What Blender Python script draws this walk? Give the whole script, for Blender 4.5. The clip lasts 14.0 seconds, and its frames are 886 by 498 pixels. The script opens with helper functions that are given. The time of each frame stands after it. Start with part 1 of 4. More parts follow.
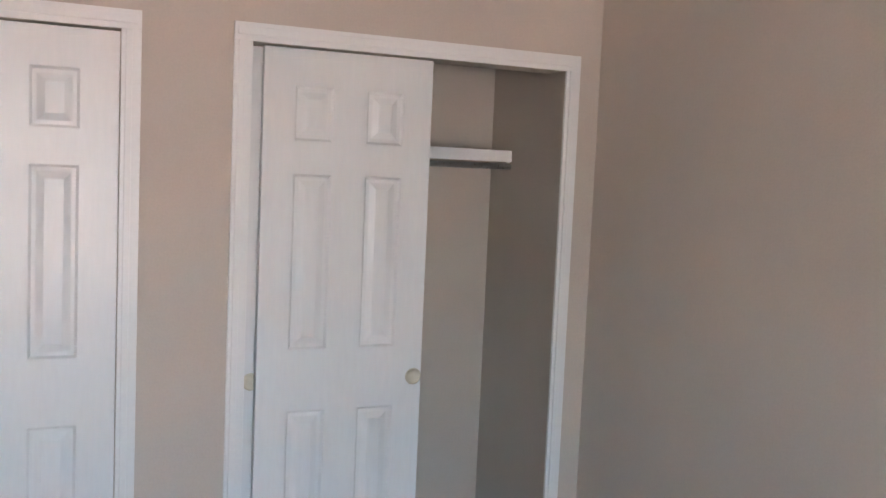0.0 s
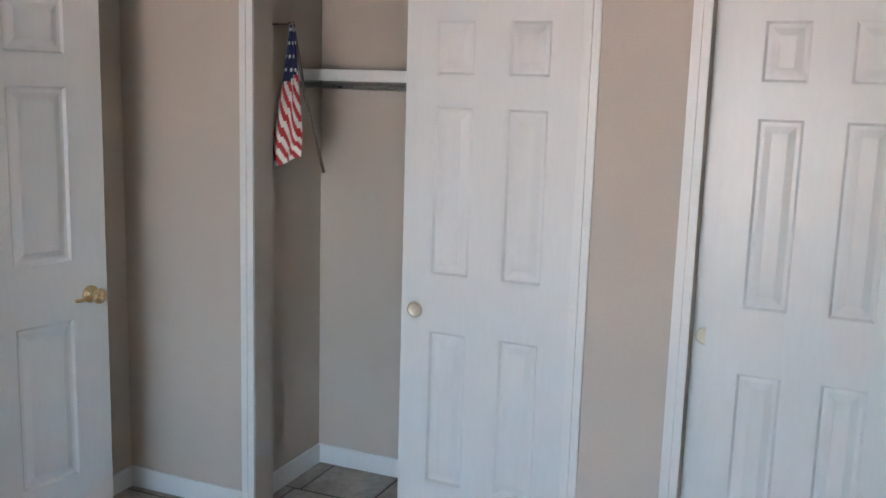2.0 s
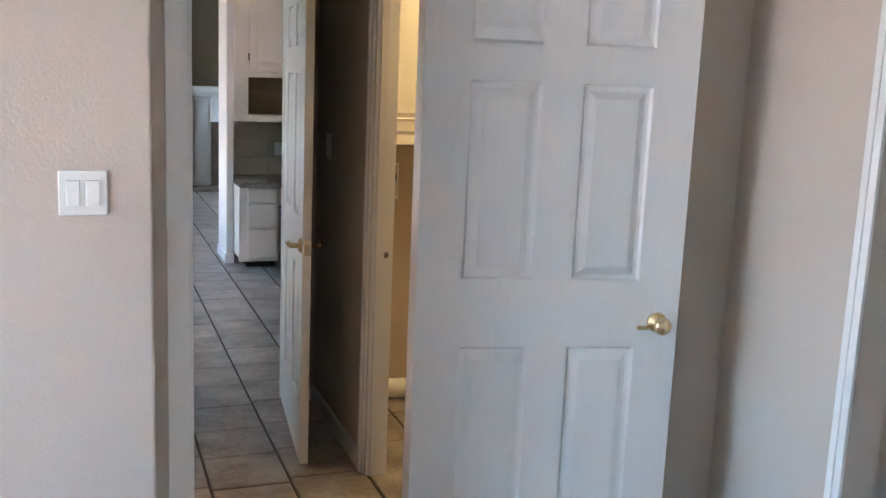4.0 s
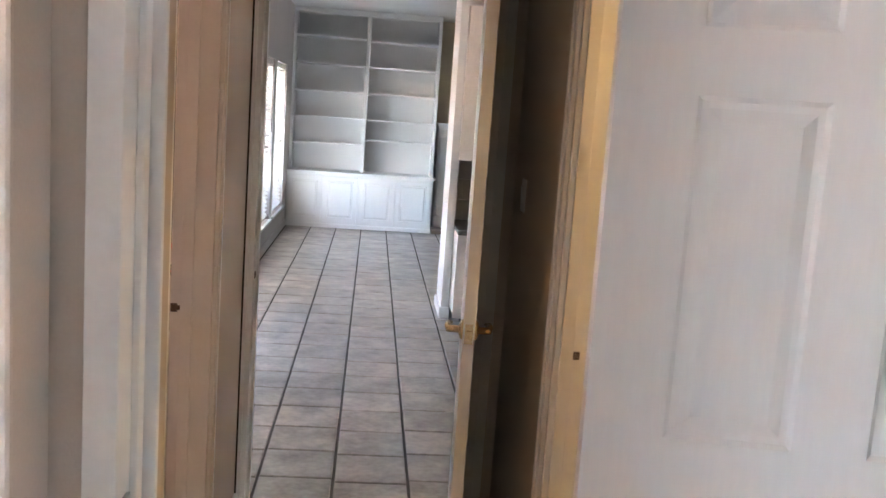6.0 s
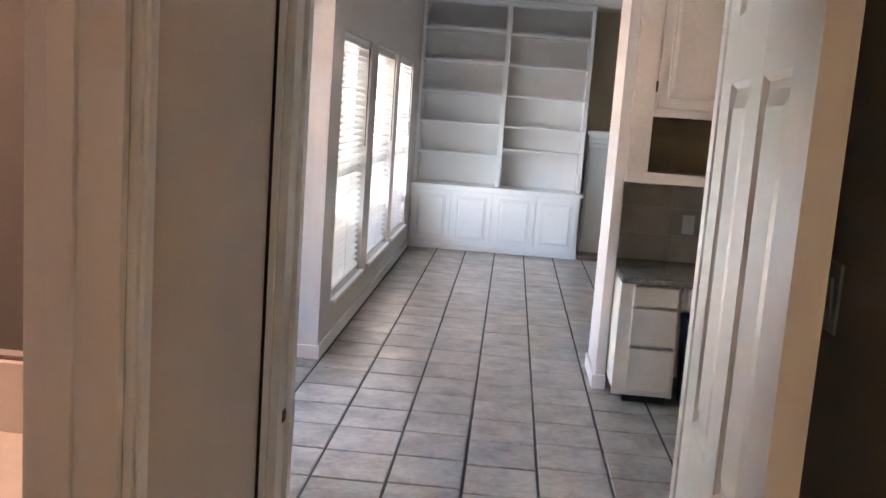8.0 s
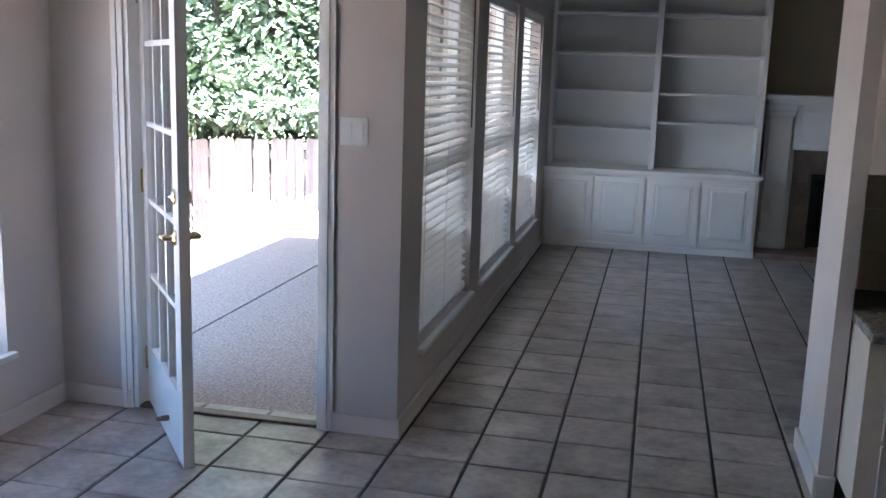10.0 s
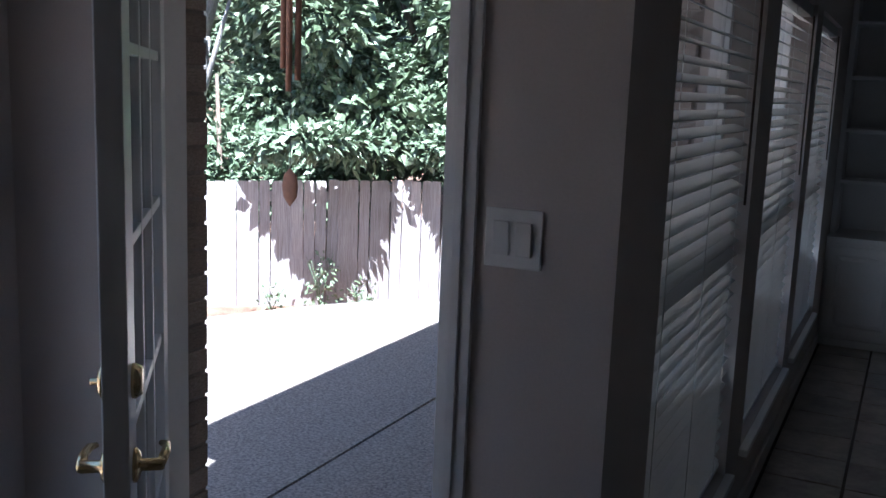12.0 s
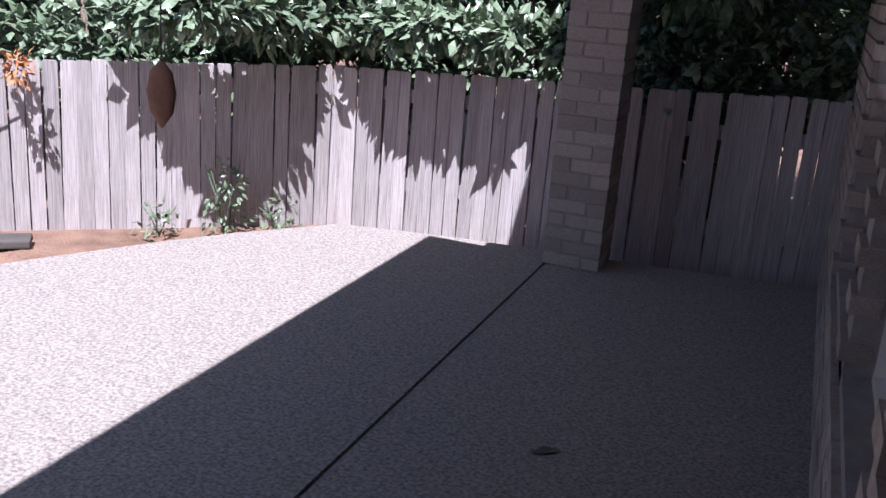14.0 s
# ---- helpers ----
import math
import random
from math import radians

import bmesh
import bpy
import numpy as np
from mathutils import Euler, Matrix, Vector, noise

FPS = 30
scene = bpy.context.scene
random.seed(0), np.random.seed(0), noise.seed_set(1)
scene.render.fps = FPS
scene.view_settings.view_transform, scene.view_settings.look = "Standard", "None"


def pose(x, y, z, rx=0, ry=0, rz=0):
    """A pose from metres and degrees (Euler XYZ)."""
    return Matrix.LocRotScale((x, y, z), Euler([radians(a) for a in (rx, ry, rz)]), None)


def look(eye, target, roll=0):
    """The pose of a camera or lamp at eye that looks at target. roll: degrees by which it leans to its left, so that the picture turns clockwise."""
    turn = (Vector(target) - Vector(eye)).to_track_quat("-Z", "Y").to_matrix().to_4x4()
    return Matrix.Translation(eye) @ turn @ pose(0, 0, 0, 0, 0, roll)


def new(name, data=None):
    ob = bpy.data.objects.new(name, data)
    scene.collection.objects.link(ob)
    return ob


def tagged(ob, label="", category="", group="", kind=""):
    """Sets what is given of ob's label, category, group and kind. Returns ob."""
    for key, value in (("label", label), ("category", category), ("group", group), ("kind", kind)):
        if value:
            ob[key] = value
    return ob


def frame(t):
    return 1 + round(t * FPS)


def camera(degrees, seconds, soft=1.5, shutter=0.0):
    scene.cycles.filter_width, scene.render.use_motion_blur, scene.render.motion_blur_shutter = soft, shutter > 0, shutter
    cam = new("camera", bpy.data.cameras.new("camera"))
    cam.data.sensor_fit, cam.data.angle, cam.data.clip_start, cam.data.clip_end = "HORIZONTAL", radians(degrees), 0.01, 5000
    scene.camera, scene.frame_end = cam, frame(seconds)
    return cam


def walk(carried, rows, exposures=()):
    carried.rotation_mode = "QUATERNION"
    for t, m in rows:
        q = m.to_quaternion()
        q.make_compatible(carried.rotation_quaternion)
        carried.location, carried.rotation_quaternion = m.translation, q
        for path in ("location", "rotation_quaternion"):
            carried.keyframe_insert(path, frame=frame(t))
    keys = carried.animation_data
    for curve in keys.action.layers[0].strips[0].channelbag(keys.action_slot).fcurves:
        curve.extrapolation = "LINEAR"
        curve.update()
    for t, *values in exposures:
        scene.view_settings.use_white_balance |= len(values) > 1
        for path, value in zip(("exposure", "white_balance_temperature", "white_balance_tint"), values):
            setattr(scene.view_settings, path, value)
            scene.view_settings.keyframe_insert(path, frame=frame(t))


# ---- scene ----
cam = camera(50.2, 14.0)
PATH = [
    (0, (-1.342, -0.951, 1.631), (0.48, -1.762, 1.469), 2.5),
    (0.5, (-1.469, -1.245, 1.652), (0.458, -1.72, 1.401), 1.7),
    (1, (-1.516, -1.541, 1.663), (0.458, -1.629, 1.353), 1.7),
    (1.5, (-1.479, -1.752, 1.673), (0.47, -1.452, 1.339), 2.0),
    (2, (-1.309, -1.993, 1.668), (0.508, -1.228, 1.332), 1.7),
    (2.5, (-1.122, -2.148, 1.646), (0.463, -0.974, 1.318), 1.9),
    (3, (-0.908, -2.149, 1.648), (0.378, -0.658, 1.299), 2.2),
    (3.5, (-0.693, -2.113, 1.647), (0.278, -0.404, 1.279), 2.1),
    (3.7, (-0.581, -2.081, 1.639), (0.27, -0.309, 1.272), 2.2),
    (5.8, (0.054, -1.141, 1.592), (0.271, 0.824, 1.293), 3.9),
    (6, (0.085, -0.988, 1.578), (0.246, 0.985, 1.288), 4.0),
    (6.5, (0.136, -0.575, 1.588), (0.167, 1.405, 1.308), 4.1),
    (7, (0.152, -0.162, 1.596), (0.064, 1.816, 1.315), 3.7),
    (7.2, (0.129, 0.02, 1.581), (0.028, 1.998, 1.305), 4.0),
    (9.3, (0.074, 1.907, 1.542), (-0.176, 3.855, 1.163), 2.0),
    (9.5, (0.085, 2.102, 1.531), (-0.219, 4.04, 1.144), 1.9),
    (10, (0.011, 2.564, 1.528), (-0.416, 4.482, 1.156), 1.8),
    (10.5, (-0.061, 3.034, 1.534), (-0.621, 4.923, 1.191), 1.8),
    (11, (-0.126, 3.516, 1.552), (-0.822, 5.359, 1.208), 2.4),
    (11.5, (-0.315, 4.021, 1.535), (-1.111, 5.825, 1.197), 2.1),
    (12, (-0.513, 4.555, 1.55), (-1.387, 6.324, 1.215), 2.2),
    (12.5, (-0.79, 5.10, 1.52), (-1.754, 6.821, 1.178), 2.4),
    (13, (-1.075, 5.60, 1.475), (-2.038, 7.312, 1.092), 2.7),
    (13.5, (-1.270, 5.945, 1.466), (-2.126, 7.691, 0.999), 3.5),
    (14, (-1.510, 6.084, 1.450), (-2.174, 7.880, 0.874), 4.5),
]
EXPOSURES = [(0, 5.65, 6000, 9), (1.0, 5.4, 5950, 8), (2.0, 5.65, 5800, 5), (3.0, 6.0, 5500, 3), (3.7, 6.25, 5400, 4), (5.8, 6.7, 5900, 9), (7.2, 6.9, 6100, 12), (9.3, 5.25, 5850, 10), (10.0, 4.8, 5500, 9), (10.5, 4.2, 5200, 9), (11.0, 3.5, 5100, 9), (11.5, 2.9, 5100, 9), (12.0, 2.45, 5200, 10), (13.0, 1.7, 5450, 13), (14.0, 1.3, 5500, 21)]
walk(cam, [(t, look(eye, target, roll)) for t, eye, target, roll in PATH], EXPOSURES)

# ---- world, sun and window light ----
TO_SUN = Vector((0.17, -0.5, 1.0)).normalized()
world = bpy.data.worlds.new("world")
scene.world = world
world.use_nodes = True
wn = world.node_tree.nodes
sky = wn.new("ShaderNodeTexSky")
sky.sky_type, sky.sun_disc = "NISHITA", False
sky.sun_elevation = math.asin(TO_SUN.z)
sky.sun_rotation = math.atan2(TO_SUN.x, TO_SUN.y)
world.node_tree.links.new(sky.outputs[0], wn["Background"].inputs[0])
wn["Background"].inputs[1].default_value = 0.05


def sun_lamp():
    data = bpy.data.lights.new("sun", "SUN")
    data.energy, data.angle, data.color = 5.0, radians(0.5), (1.0, 0.96, 0.9)
    ob = new("sun", data)
    ob.matrix_world = look(TO_SUN * 30, (0, 0, 0))


def window_lamp(name, eye, target, w, h, watts, color=(0.86, 0.93, 1.0)):
    data = bpy.data.lights.new(name, "AREA")
    data.shape, data.size, data.size_y, data.energy, data.color = "RECTANGLE", w, h, watts, color
    ob = new(name, data)
    ob.matrix_world = look(eye, target)


def bulb(name, place, watts, color, size=0.08):
    data = bpy.data.lights.new(name, "POINT")
    data.energy, data.color, data.shadow_soft_size = watts, color, size
    new(name, data).location = place


sun_lamp()
# Bedroom lamp fills an added, unseen window to bring in daylight.
window_lamp("bedroom_daylight_fill", (-3.56, -1.1, 1.3), (0, -1.1, 1.2), 1.5, 1.5, 0.52, (0.78, 0.9, 1.0))
window_lamp("nook_window_light", (-2.82, 5.1, 1.2), (0, 5.1, 1.1), 1.3, 1.6, 0.03)
for wy, watts in ((7.125, 0.17), (8.6, 0.22), (10.0, 0.38)):
    window_lamp("living_window_light", (-1.21, wy, 1.14), (1.2, wy + 0.3, 2.5), 1.05, 1.5, watts, (0.86, 0.93, 1.0))
bulb("laundry_bulb", (1.5, 1.5, 2.5), 0.46, (1.0, 0.66, 0.27))
bulb("bath_bulb", (-0.95, 2.28, 2.05), 0.34, (1.0, 0.60, 0.42))


# ---- materials ----
def material(name, a, b, rough=0.5, scale=6.0, detail=60.0, bump=0.1, metal=0.0, vary=0.0, stretch=(1, 1, 1), coat=0.0, relief=0.01):
    """Two-scale procedural surface: broad mottling from a to b, fine grain, slight relief; vary: change from object to object."""
    m = bpy.data.materials.new(name)
    m.use_nodes = True
    n, l = m.node_tree.nodes, m.node_tree.links
    bs = n["Principled BSDF"]
    bs.inputs["Metallic"].default_value = metal
    bs.inputs["Coat Weight"].default_value = coat
    co, mp = n.new("ShaderNodeTexCoord"), n.new("ShaderNodeMapping")
    mp.inputs["Scale"].default_value = stretch
    l.new(co.outputs["Object"], mp.inputs["Vector"])
    big, fine = n.new("ShaderNodeTexNoise"), n.new("ShaderNodeTexNoise")
    big.inputs["Scale"].default_value, big.inputs["Detail"].default_value = scale, 6
    fine.inputs["Scale"].default_value, fine.inputs["Detail"].default_value = detail, 8
    info = n.new("ShaderNodeObjectInfo")
    shift = n.new("ShaderNodeVectorMath")
    shift.operation = "MULTIPLY_ADD"
    comb = n.new("ShaderNodeCombineXYZ")
    for k in range(3):
        l.new(info.outputs["Random"], comb.inputs[k])
    shift.inputs[1].default_value = (37.0, 19.0, 53.0) if vary else (0, 0, 0)
    l.new(comb.outputs[0], shift.inputs[0])
    l.new(mp.outputs[0], shift.inputs[2])
    l.new(shift.outputs[0], big.inputs["Vector"])
    l.new(shift.outputs[0], fine.inputs["Vector"])
    mixn = n.new("ShaderNodeMath")
    mixn.operation = "MULTIPLY_ADD"
    mixn.inputs[1].default_value = 0.35
    l.new(fine.outputs["Fac"], mixn.inputs[0])
    half = n.new("ShaderNodeMath")
    half.operation = "MULTIPLY"
    half.inputs[1].default_value = 0.65
    l.new(big.outputs["Fac"], half.inputs[0])
    l.new(half.outputs[0], mixn.inputs[2])
    ramp = n.new("ShaderNodeValToRGB")
    ramp.color_ramp.elements[0].position, ramp.color_ramp.elements[1].position = 0.34, 0.66
    ramp.color_ramp.elements[0].color, ramp.color_ramp.elements[1].color = (*a, 1), (*b, 1)
    l.new(mixn.outputs[0], ramp.inputs[0])
    hue = n.new("ShaderNodeHueSaturation")
    l.new(ramp.outputs[0], hue.inputs["Color"])
    if vary:
        rng = n.new("ShaderNodeMapRange")
        rng.inputs["To Min"].default_value, rng.inputs["To Max"].default_value = 1 - vary, 1 + vary
        l.new(info.outputs["Random"], rng.inputs["Value"])
        l.new(rng.outputs[0], hue.inputs["Value"])
    l.new(hue.outputs[0], bs.inputs["Base Color"])
    rr = n.new("ShaderNodeMapRange")
    rr.inputs["To Min"].default_value, rr.inputs["To Max"].default_value = max(rough - 0.1, 0.02), min(rough + 0.1, 1)
    l.new(fine.outputs["Fac"], rr.inputs["Value"])
    l.new(rr.outputs[0], bs.inputs["Roughness"])
    if bump:
        bp = n.new("ShaderNodeBump")
        bp.inputs["Strength"].default_value, bp.inputs["Distance"].default_value = bump, relief
        l.new(fine.outputs["Fac"], bp.inputs["Height"])
        l.new(bp.outputs[0], bs.inputs["Normal"])
    return m


def glass_material(name, tint=(1, 1, 1)):
    m = bpy.data.materials.new(name)
    m.use_nodes = True
    bs = m.node_tree.nodes["Principled BSDF"]
    bs.inputs["Base Color"].default_value = (*tint, 1)
    bs.inputs["Transmission Weight"].default_value = 1.0
    bs.inputs["Roughness"].default_value = 0.0
    bs.inputs["IOR"].default_value = 1.1
    return m


WALL = material("wall_paint", (0.52, 0.45, 0.385), (0.58, 0.50, 0.43), 0.8, 1.5, 140, 0.25, relief=0.004)
TAN = material("tan_wall_paint", (0.50, 0.41, 0.29), (0.56, 0.46, 0.33), 0.8, 1.5, 140, 0.25, relief=0.004)
CREAMWALL = material("cream_wall_paint", (0.56, 0.50, 0.46), (0.62, 0.56, 0.515), 0.8, 1.5, 140, 0.25, relief=0.004)
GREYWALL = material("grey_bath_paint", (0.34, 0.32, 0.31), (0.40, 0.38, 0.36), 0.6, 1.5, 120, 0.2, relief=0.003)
TRIM = material("cream_trim_paint", (0.66, 0.60, 0.56), (0.72, 0.66, 0.62), 0.45, 2, 80, 0.06, relief=0.002)
CEIL = material("ceiling_paint", (0.72, 0.70, 0.67), (0.80, 0.78, 0.75), 0.9, 2, 90, 0.5, relief=0.006)
WHITE = material("white_trim_paint", (0.74, 0.73, 0.71), (0.80, 0.79, 0.77), 0.38, 2, 80, 0.06, relief=0.002)
DOORW = material("white_door_paint", (0.70, 0.695, 0.685), (0.76, 0.755, 0.745), 0.34, 1.2, 70, 0.08, stretch=(1, 1, 0.15), relief=0.002)
CAB = material("white_cabinet_paint", (0.72, 0.69, 0.66), (0.79, 0.77, 0.74), 0.35, 2, 70, 0.06, relief=0.002)
TILE = material("floor_tile", (0.20, 0.165, 0.14), (0.50, 0.435, 0.38), 0.34, 5.5, 30, 0.04, vary=0.12, relief=0.001)
GROUT = material("dark_grout", (0.045, 0.038, 0.033), (0.10, 0.085, 0.075), 0.9, 4, 90, 0.4)
BRASS = material("brass", (0.62, 0.47, 0.24), (0.75, 0.6, 0.36), 0.22, 9, 80, 0.02, metal=1.0)
CHROME = material("chrome", (0.7, 0.7, 0.7), (0.82, 0.82, 0.82), 0.14, 9, 80, 0.0, metal=1.0)
BRONZE = material("aged_bronze", (0.08, 0.06, 0.05), (0.16, 0.12, 0.09), 0.4, 20, 80, 0.05, metal=0.8)
NICKEL = material("pale_satin_brass", (0.58, 0.52, 0.40), (0.68, 0.62, 0.50), 0.42, 9, 80, 0.02, metal=0.7)
GALV = material("steel_rod", (0.5, 0.5, 0.5), (0.62, 0.62, 0.62), 0.3, 9, 80, 0.02, metal=1.0)
PLASTIC = material("white_plastic", (0.78, 0.77, 0.74), (0.82, 0.81, 0.78), 0.35, 4, 60, 0.0)
SLAT = material("blind_slat_paint", (0.66, 0.65, 0.62), (0.74, 0.73, 0.70), 0.45, 3, 60, 0.04)
GRANITE = material("granite_counter", (0.10, 0.085, 0.07), (0.34, 0.29, 0.24), 0.15, 40, 160, 0.02)
SPLASH = material("backsplash_tile", (0.40, 0.34, 0.27), (0.52, 0.45, 0.37), 0.5, 5, 60, 0.2, vary=0.1)
KWOOD = material("cream_cabinet_paint", (0.62, 0.53, 0.44), (0.72, 0.62, 0.53), 0.4, 2, 60, 0.05)
NICHE = material("bare_cabinet_wood", (0.26, 0.17, 0.09), (0.36, 0.25, 0.14), 0.55, 3, 40, 0.1, stretch=(1, 1, 6))
BLUE = material("blue_bin_plastic", (0.015, 0.04, 0.14), (0.02, 0.05, 0.19), 0.4, 3, 60, 0.05)
SURR = material("brown_stone_tile", (0.12, 0.085, 0.065), (0.24, 0.17, 0.13), 0.45, 6, 60, 0.2, vary=0.15)
BLACK = material("black_iron", (0.008, 0.008, 0.008), (0.02, 0.02, 0.02), 0.5, 8, 60, 0.1)
GLASS = glass_material("clear_glass")
AGG = material("exposed_aggregate", (0.115, 0.098, 0.088), (0.42, 0.36, 0.315), 0.85, 68, 230, 0.6, relief=0.006)
SOIL = material("garden_soil", (0.13, 0.07, 0.045), (0.30, 0.18, 0.12), 0.95, 5, 60, 1.0, relief=0.03)
PICKET = material("weathered_fence_wood", (0.17, 0.13, 0.12), (0.60, 0.55, 0.54), 0.85, 7, 50, 0.5, vary=0.2, stretch=(6, 6, 0.7), relief=0.004)
BRICK = material("buff_brick", (0.24, 0.19, 0.155), (0.42, 0.35, 0.30), 0.85, 14, 90, 0.6, vary=0.2, relief=0.005)
MORTAR = material("mortar", (0.22, 0.19, 0.165), (0.34, 0.30, 0.27), 0.95, 10, 90, 0.5)
LEAF = material("broad_leaf", (0.075, 0.11, 0.06), (0.23, 0.29, 0.185), 0.28, 1.7, 24, 0.05)
DRYLEAF = material("dry_leaf", (0.28, 0.11, 0.04), (0.45, 0.2, 0.08), 0.6, 5, 24, 0.05)
BARK = material("tree_bark", (0.13, 0.095, 0.07), (0.28, 0.22, 0.17), 0.9, 6, 40, 1.0, stretch=(3, 3, 0.6), relief=0.02)
CLAY = material("terracotta", (0.13, 0.06, 0.035), (0.24, 0.11, 0.06), 0.8, 6, 50, 0.3)
ROOFM = material("patio_ceiling_paint", (0.55, 0.52, 0.47), (0.62, 0.59, 0.54), 0.8, 3, 50, 0.2)
RED = material("red_cloth", (0.42, 0.025, 0.03), (0.5, 0.04, 0.045), 0.8, 9, 200, 0.2)
CREAM = material("white_cloth", (0.7, 0.66, 0.6), (0.76, 0.72, 0.67), 0.8, 9, 200, 0.2)
NAVY = material("navy_cloth", (0.012, 0.016, 0.06), (0.02, 0.025, 0.085), 0.8, 9, 200, 0.2)
PINK = material("pink_petal", (0.62, 0.16, 0.12), (0.8, 0.3, 0.25), 0.6, 20, 90, 0.1)
MARBLE = material("cultured_marble", (0.72, 0.66, 0.6), (0.8, 0.74, 0.69), 0.2, 4, 40, 0.0)
# Near-black lint colour, also painted where a gap and a duct are shaded.
DARK_LINT_SHADE = material("dark_lint_and_shade", (0.02, 0.016, 0.014), (0.05, 0.04, 0.035), 0.8, 30, 90, 0.3)


# ---- building helpers ----
def box(bm, x0, x1, y0, y1, z0, z1, bevel=0.0):
    r = bmesh.ops.create_cube(bm, size=1.0, matrix=Matrix.Translation(((x0 + x1) / 2, (y0 + y1) / 2, (z0 + z1) / 2)) @ Matrix.Diagonal((abs(x1 - x0), abs(y1 - y0), abs(z1 - z0), 1)))
    if bevel:
        vs = set(r["verts"])
        es = [e for e in bm.edges if e.verts[0] in vs and e.verts[1] in vs]
        bmesh.ops.bevel(bm, geom=es, offset=bevel, segments=2, profile=0.6, affect="EDGES")
    return bm


def boxes(rows, bevel=0.0):
    bm = bmesh.new()
    for r in rows:
        box(bm, *r, bevel=bevel)
    return bm


def turned(profile, seg=20):
    """A surface of revolution round z, from (radius, height) pairs."""
    bm = bmesh.new()
    rings = []
    for r, z in profile:
        rings.append([bm.verts.new((r * math.cos(2 * math.pi * k / seg), r * math.sin(2 * math.pi * k / seg), z)) for k in range(seg)])
    for a, b in zip(rings, rings[1:]):
        for k in range(seg):
            bm.faces.new((a[k], a[(k + 1) % seg], b[(k + 1) % seg], b[k]))
    bm.faces.new(rings[0][::-1])
    bm.faces.new(rings[-1])
    for f in bm.faces:
        f.smooth = True
    return bm


def tube(points, radii, seg=10):
    bm = bmesh.new()
    rings = []
    pts = [Vector(p) for p in points]
    for i, p in enumerate(pts):
        d = (pts[min(i + 1, len(pts) - 1)] - pts[max(i - 1, 0)]).normalized()
        q = d.to_track_quat("Z", "Y")
        r = radii[i] if isinstance(radii, (list, tuple)) else radii
        rings.append([bm.verts.new(p + q @ Vector((r * math.cos(2 * math.pi * k / seg), r * math.sin(2 * math.pi * k / seg), 0))) for k in range(seg)])
    for a, b in zip(rings, rings[1:]):
        for k in range(seg):
            bm.faces.new((a[k], a[(k + 1) % seg], b[(k + 1) % seg], b[k]))
    bm.faces.new(rings[0][::-1])
    bm.faces.new(rings[-1])
    for f in bm.faces:
        f.smooth = True
    return bm


def moved(bm, m):
    bmesh.ops.transform(bm, matrix=m, verts=bm.verts)
    return bm


def part(name, bm, mat, parent=None, label=""):
    bmesh.ops.recalc_face_normals(bm, faces=bm.faces)
    me = bpy.data.meshes.new(name)
    bm.to_mesh(me)
    bm.free()
    me.materials.append(mat)
    ob = new(name, me)
    if parent is not None:
        ob.parent = parent
    if label:
        ob["label"] = label
    return ob


def thing(name, m, label, category, group=""):
    ob = new(name)
    ob.matrix_world = m
    return tagged(ob, label, category, group)


def structure(name, bm, mat, label, category):
    return tagged(part(name, bm, mat), label, category, kind="structure")


def wall_x(name, x0, x1, y0, y1, z1, holes, mat, label, z0=0.0):
    """A wall slab between x0 and x1 along y, with holes (ya, yb, za, zb)."""
    rows, at = [], y0
    for ya, yb, za, zb in sorted(holes):
        if ya > at:
            rows.append((x0, x1, at, ya, z0, z1))
        if za > z0:
            rows.append((x0, x1, ya, yb, z0, za))
        if zb < z1:
            rows.append((x0, x1, ya, yb, zb, z1))
        at = yb
    if at < y1:
        rows.append((x0, x1, at, y1, z0, z1))
    return structure(name, boxes(rows), mat, label, "wall")


def wall_y(name, y0, y1, x0, x1, z1, holes, mat, label, z0=0.0):
    rows, at = [], x0
    for xa, xb, za, zb in sorted(holes):
        if xa > at:
            rows.append((at, xa, y0, y1, z0, z1))
        if za > z0:
            rows.append((xa, xb, y0, y1, z0, za))
        if zb < z1:
            rows.append((xa, xb, y0, y1, zb, z1))
        at = xb
    if at < x1:
        rows.append((at, x1, y0, y1, z0, z1))
    return structure(name, boxes(rows), mat, label, "wall")


def casing(name, m, w, h, label, width=0.057, left=True, right=True, foot=0.0):
    """Door casing round an opening w wide and h high; local x across from the left jamb, -y towards the viewer."""
    e = thing(name, m, label, "door casing")
    e["kind"] = "structure"

    def strip(x0, x1, z0, z1, upright):
        rows = [(x0, x1, -0.012, 0.0, z0, z1)]
        bm = boxes(rows, 0.002)
        if upright:
            a = x0 + 0.2 * (x1 - x0)
            box(bm, a, a + 0.35 * (x1 - x0), -0.019, -0.012, z0, z1, 0.002)
        else:
            box(bm, x0 + 0.01, x1 - 0.01, -0.019, -0.012, z0 + 0.3 * (z1 - z0), z0 + 0.75 * (z1 - z0), 0.002)
        return bm
    if left:
        part("side_casing", strip(-width, 0, foot, h, True), WHITE, e)
    if right:
        part("side_casing", strip(w, w + width, foot, h, True), WHITE, e)
    part("head_casing", strip(-width if left else 0, w + (width if right else 0), h, h + width, False), WHITE, e)
    return e


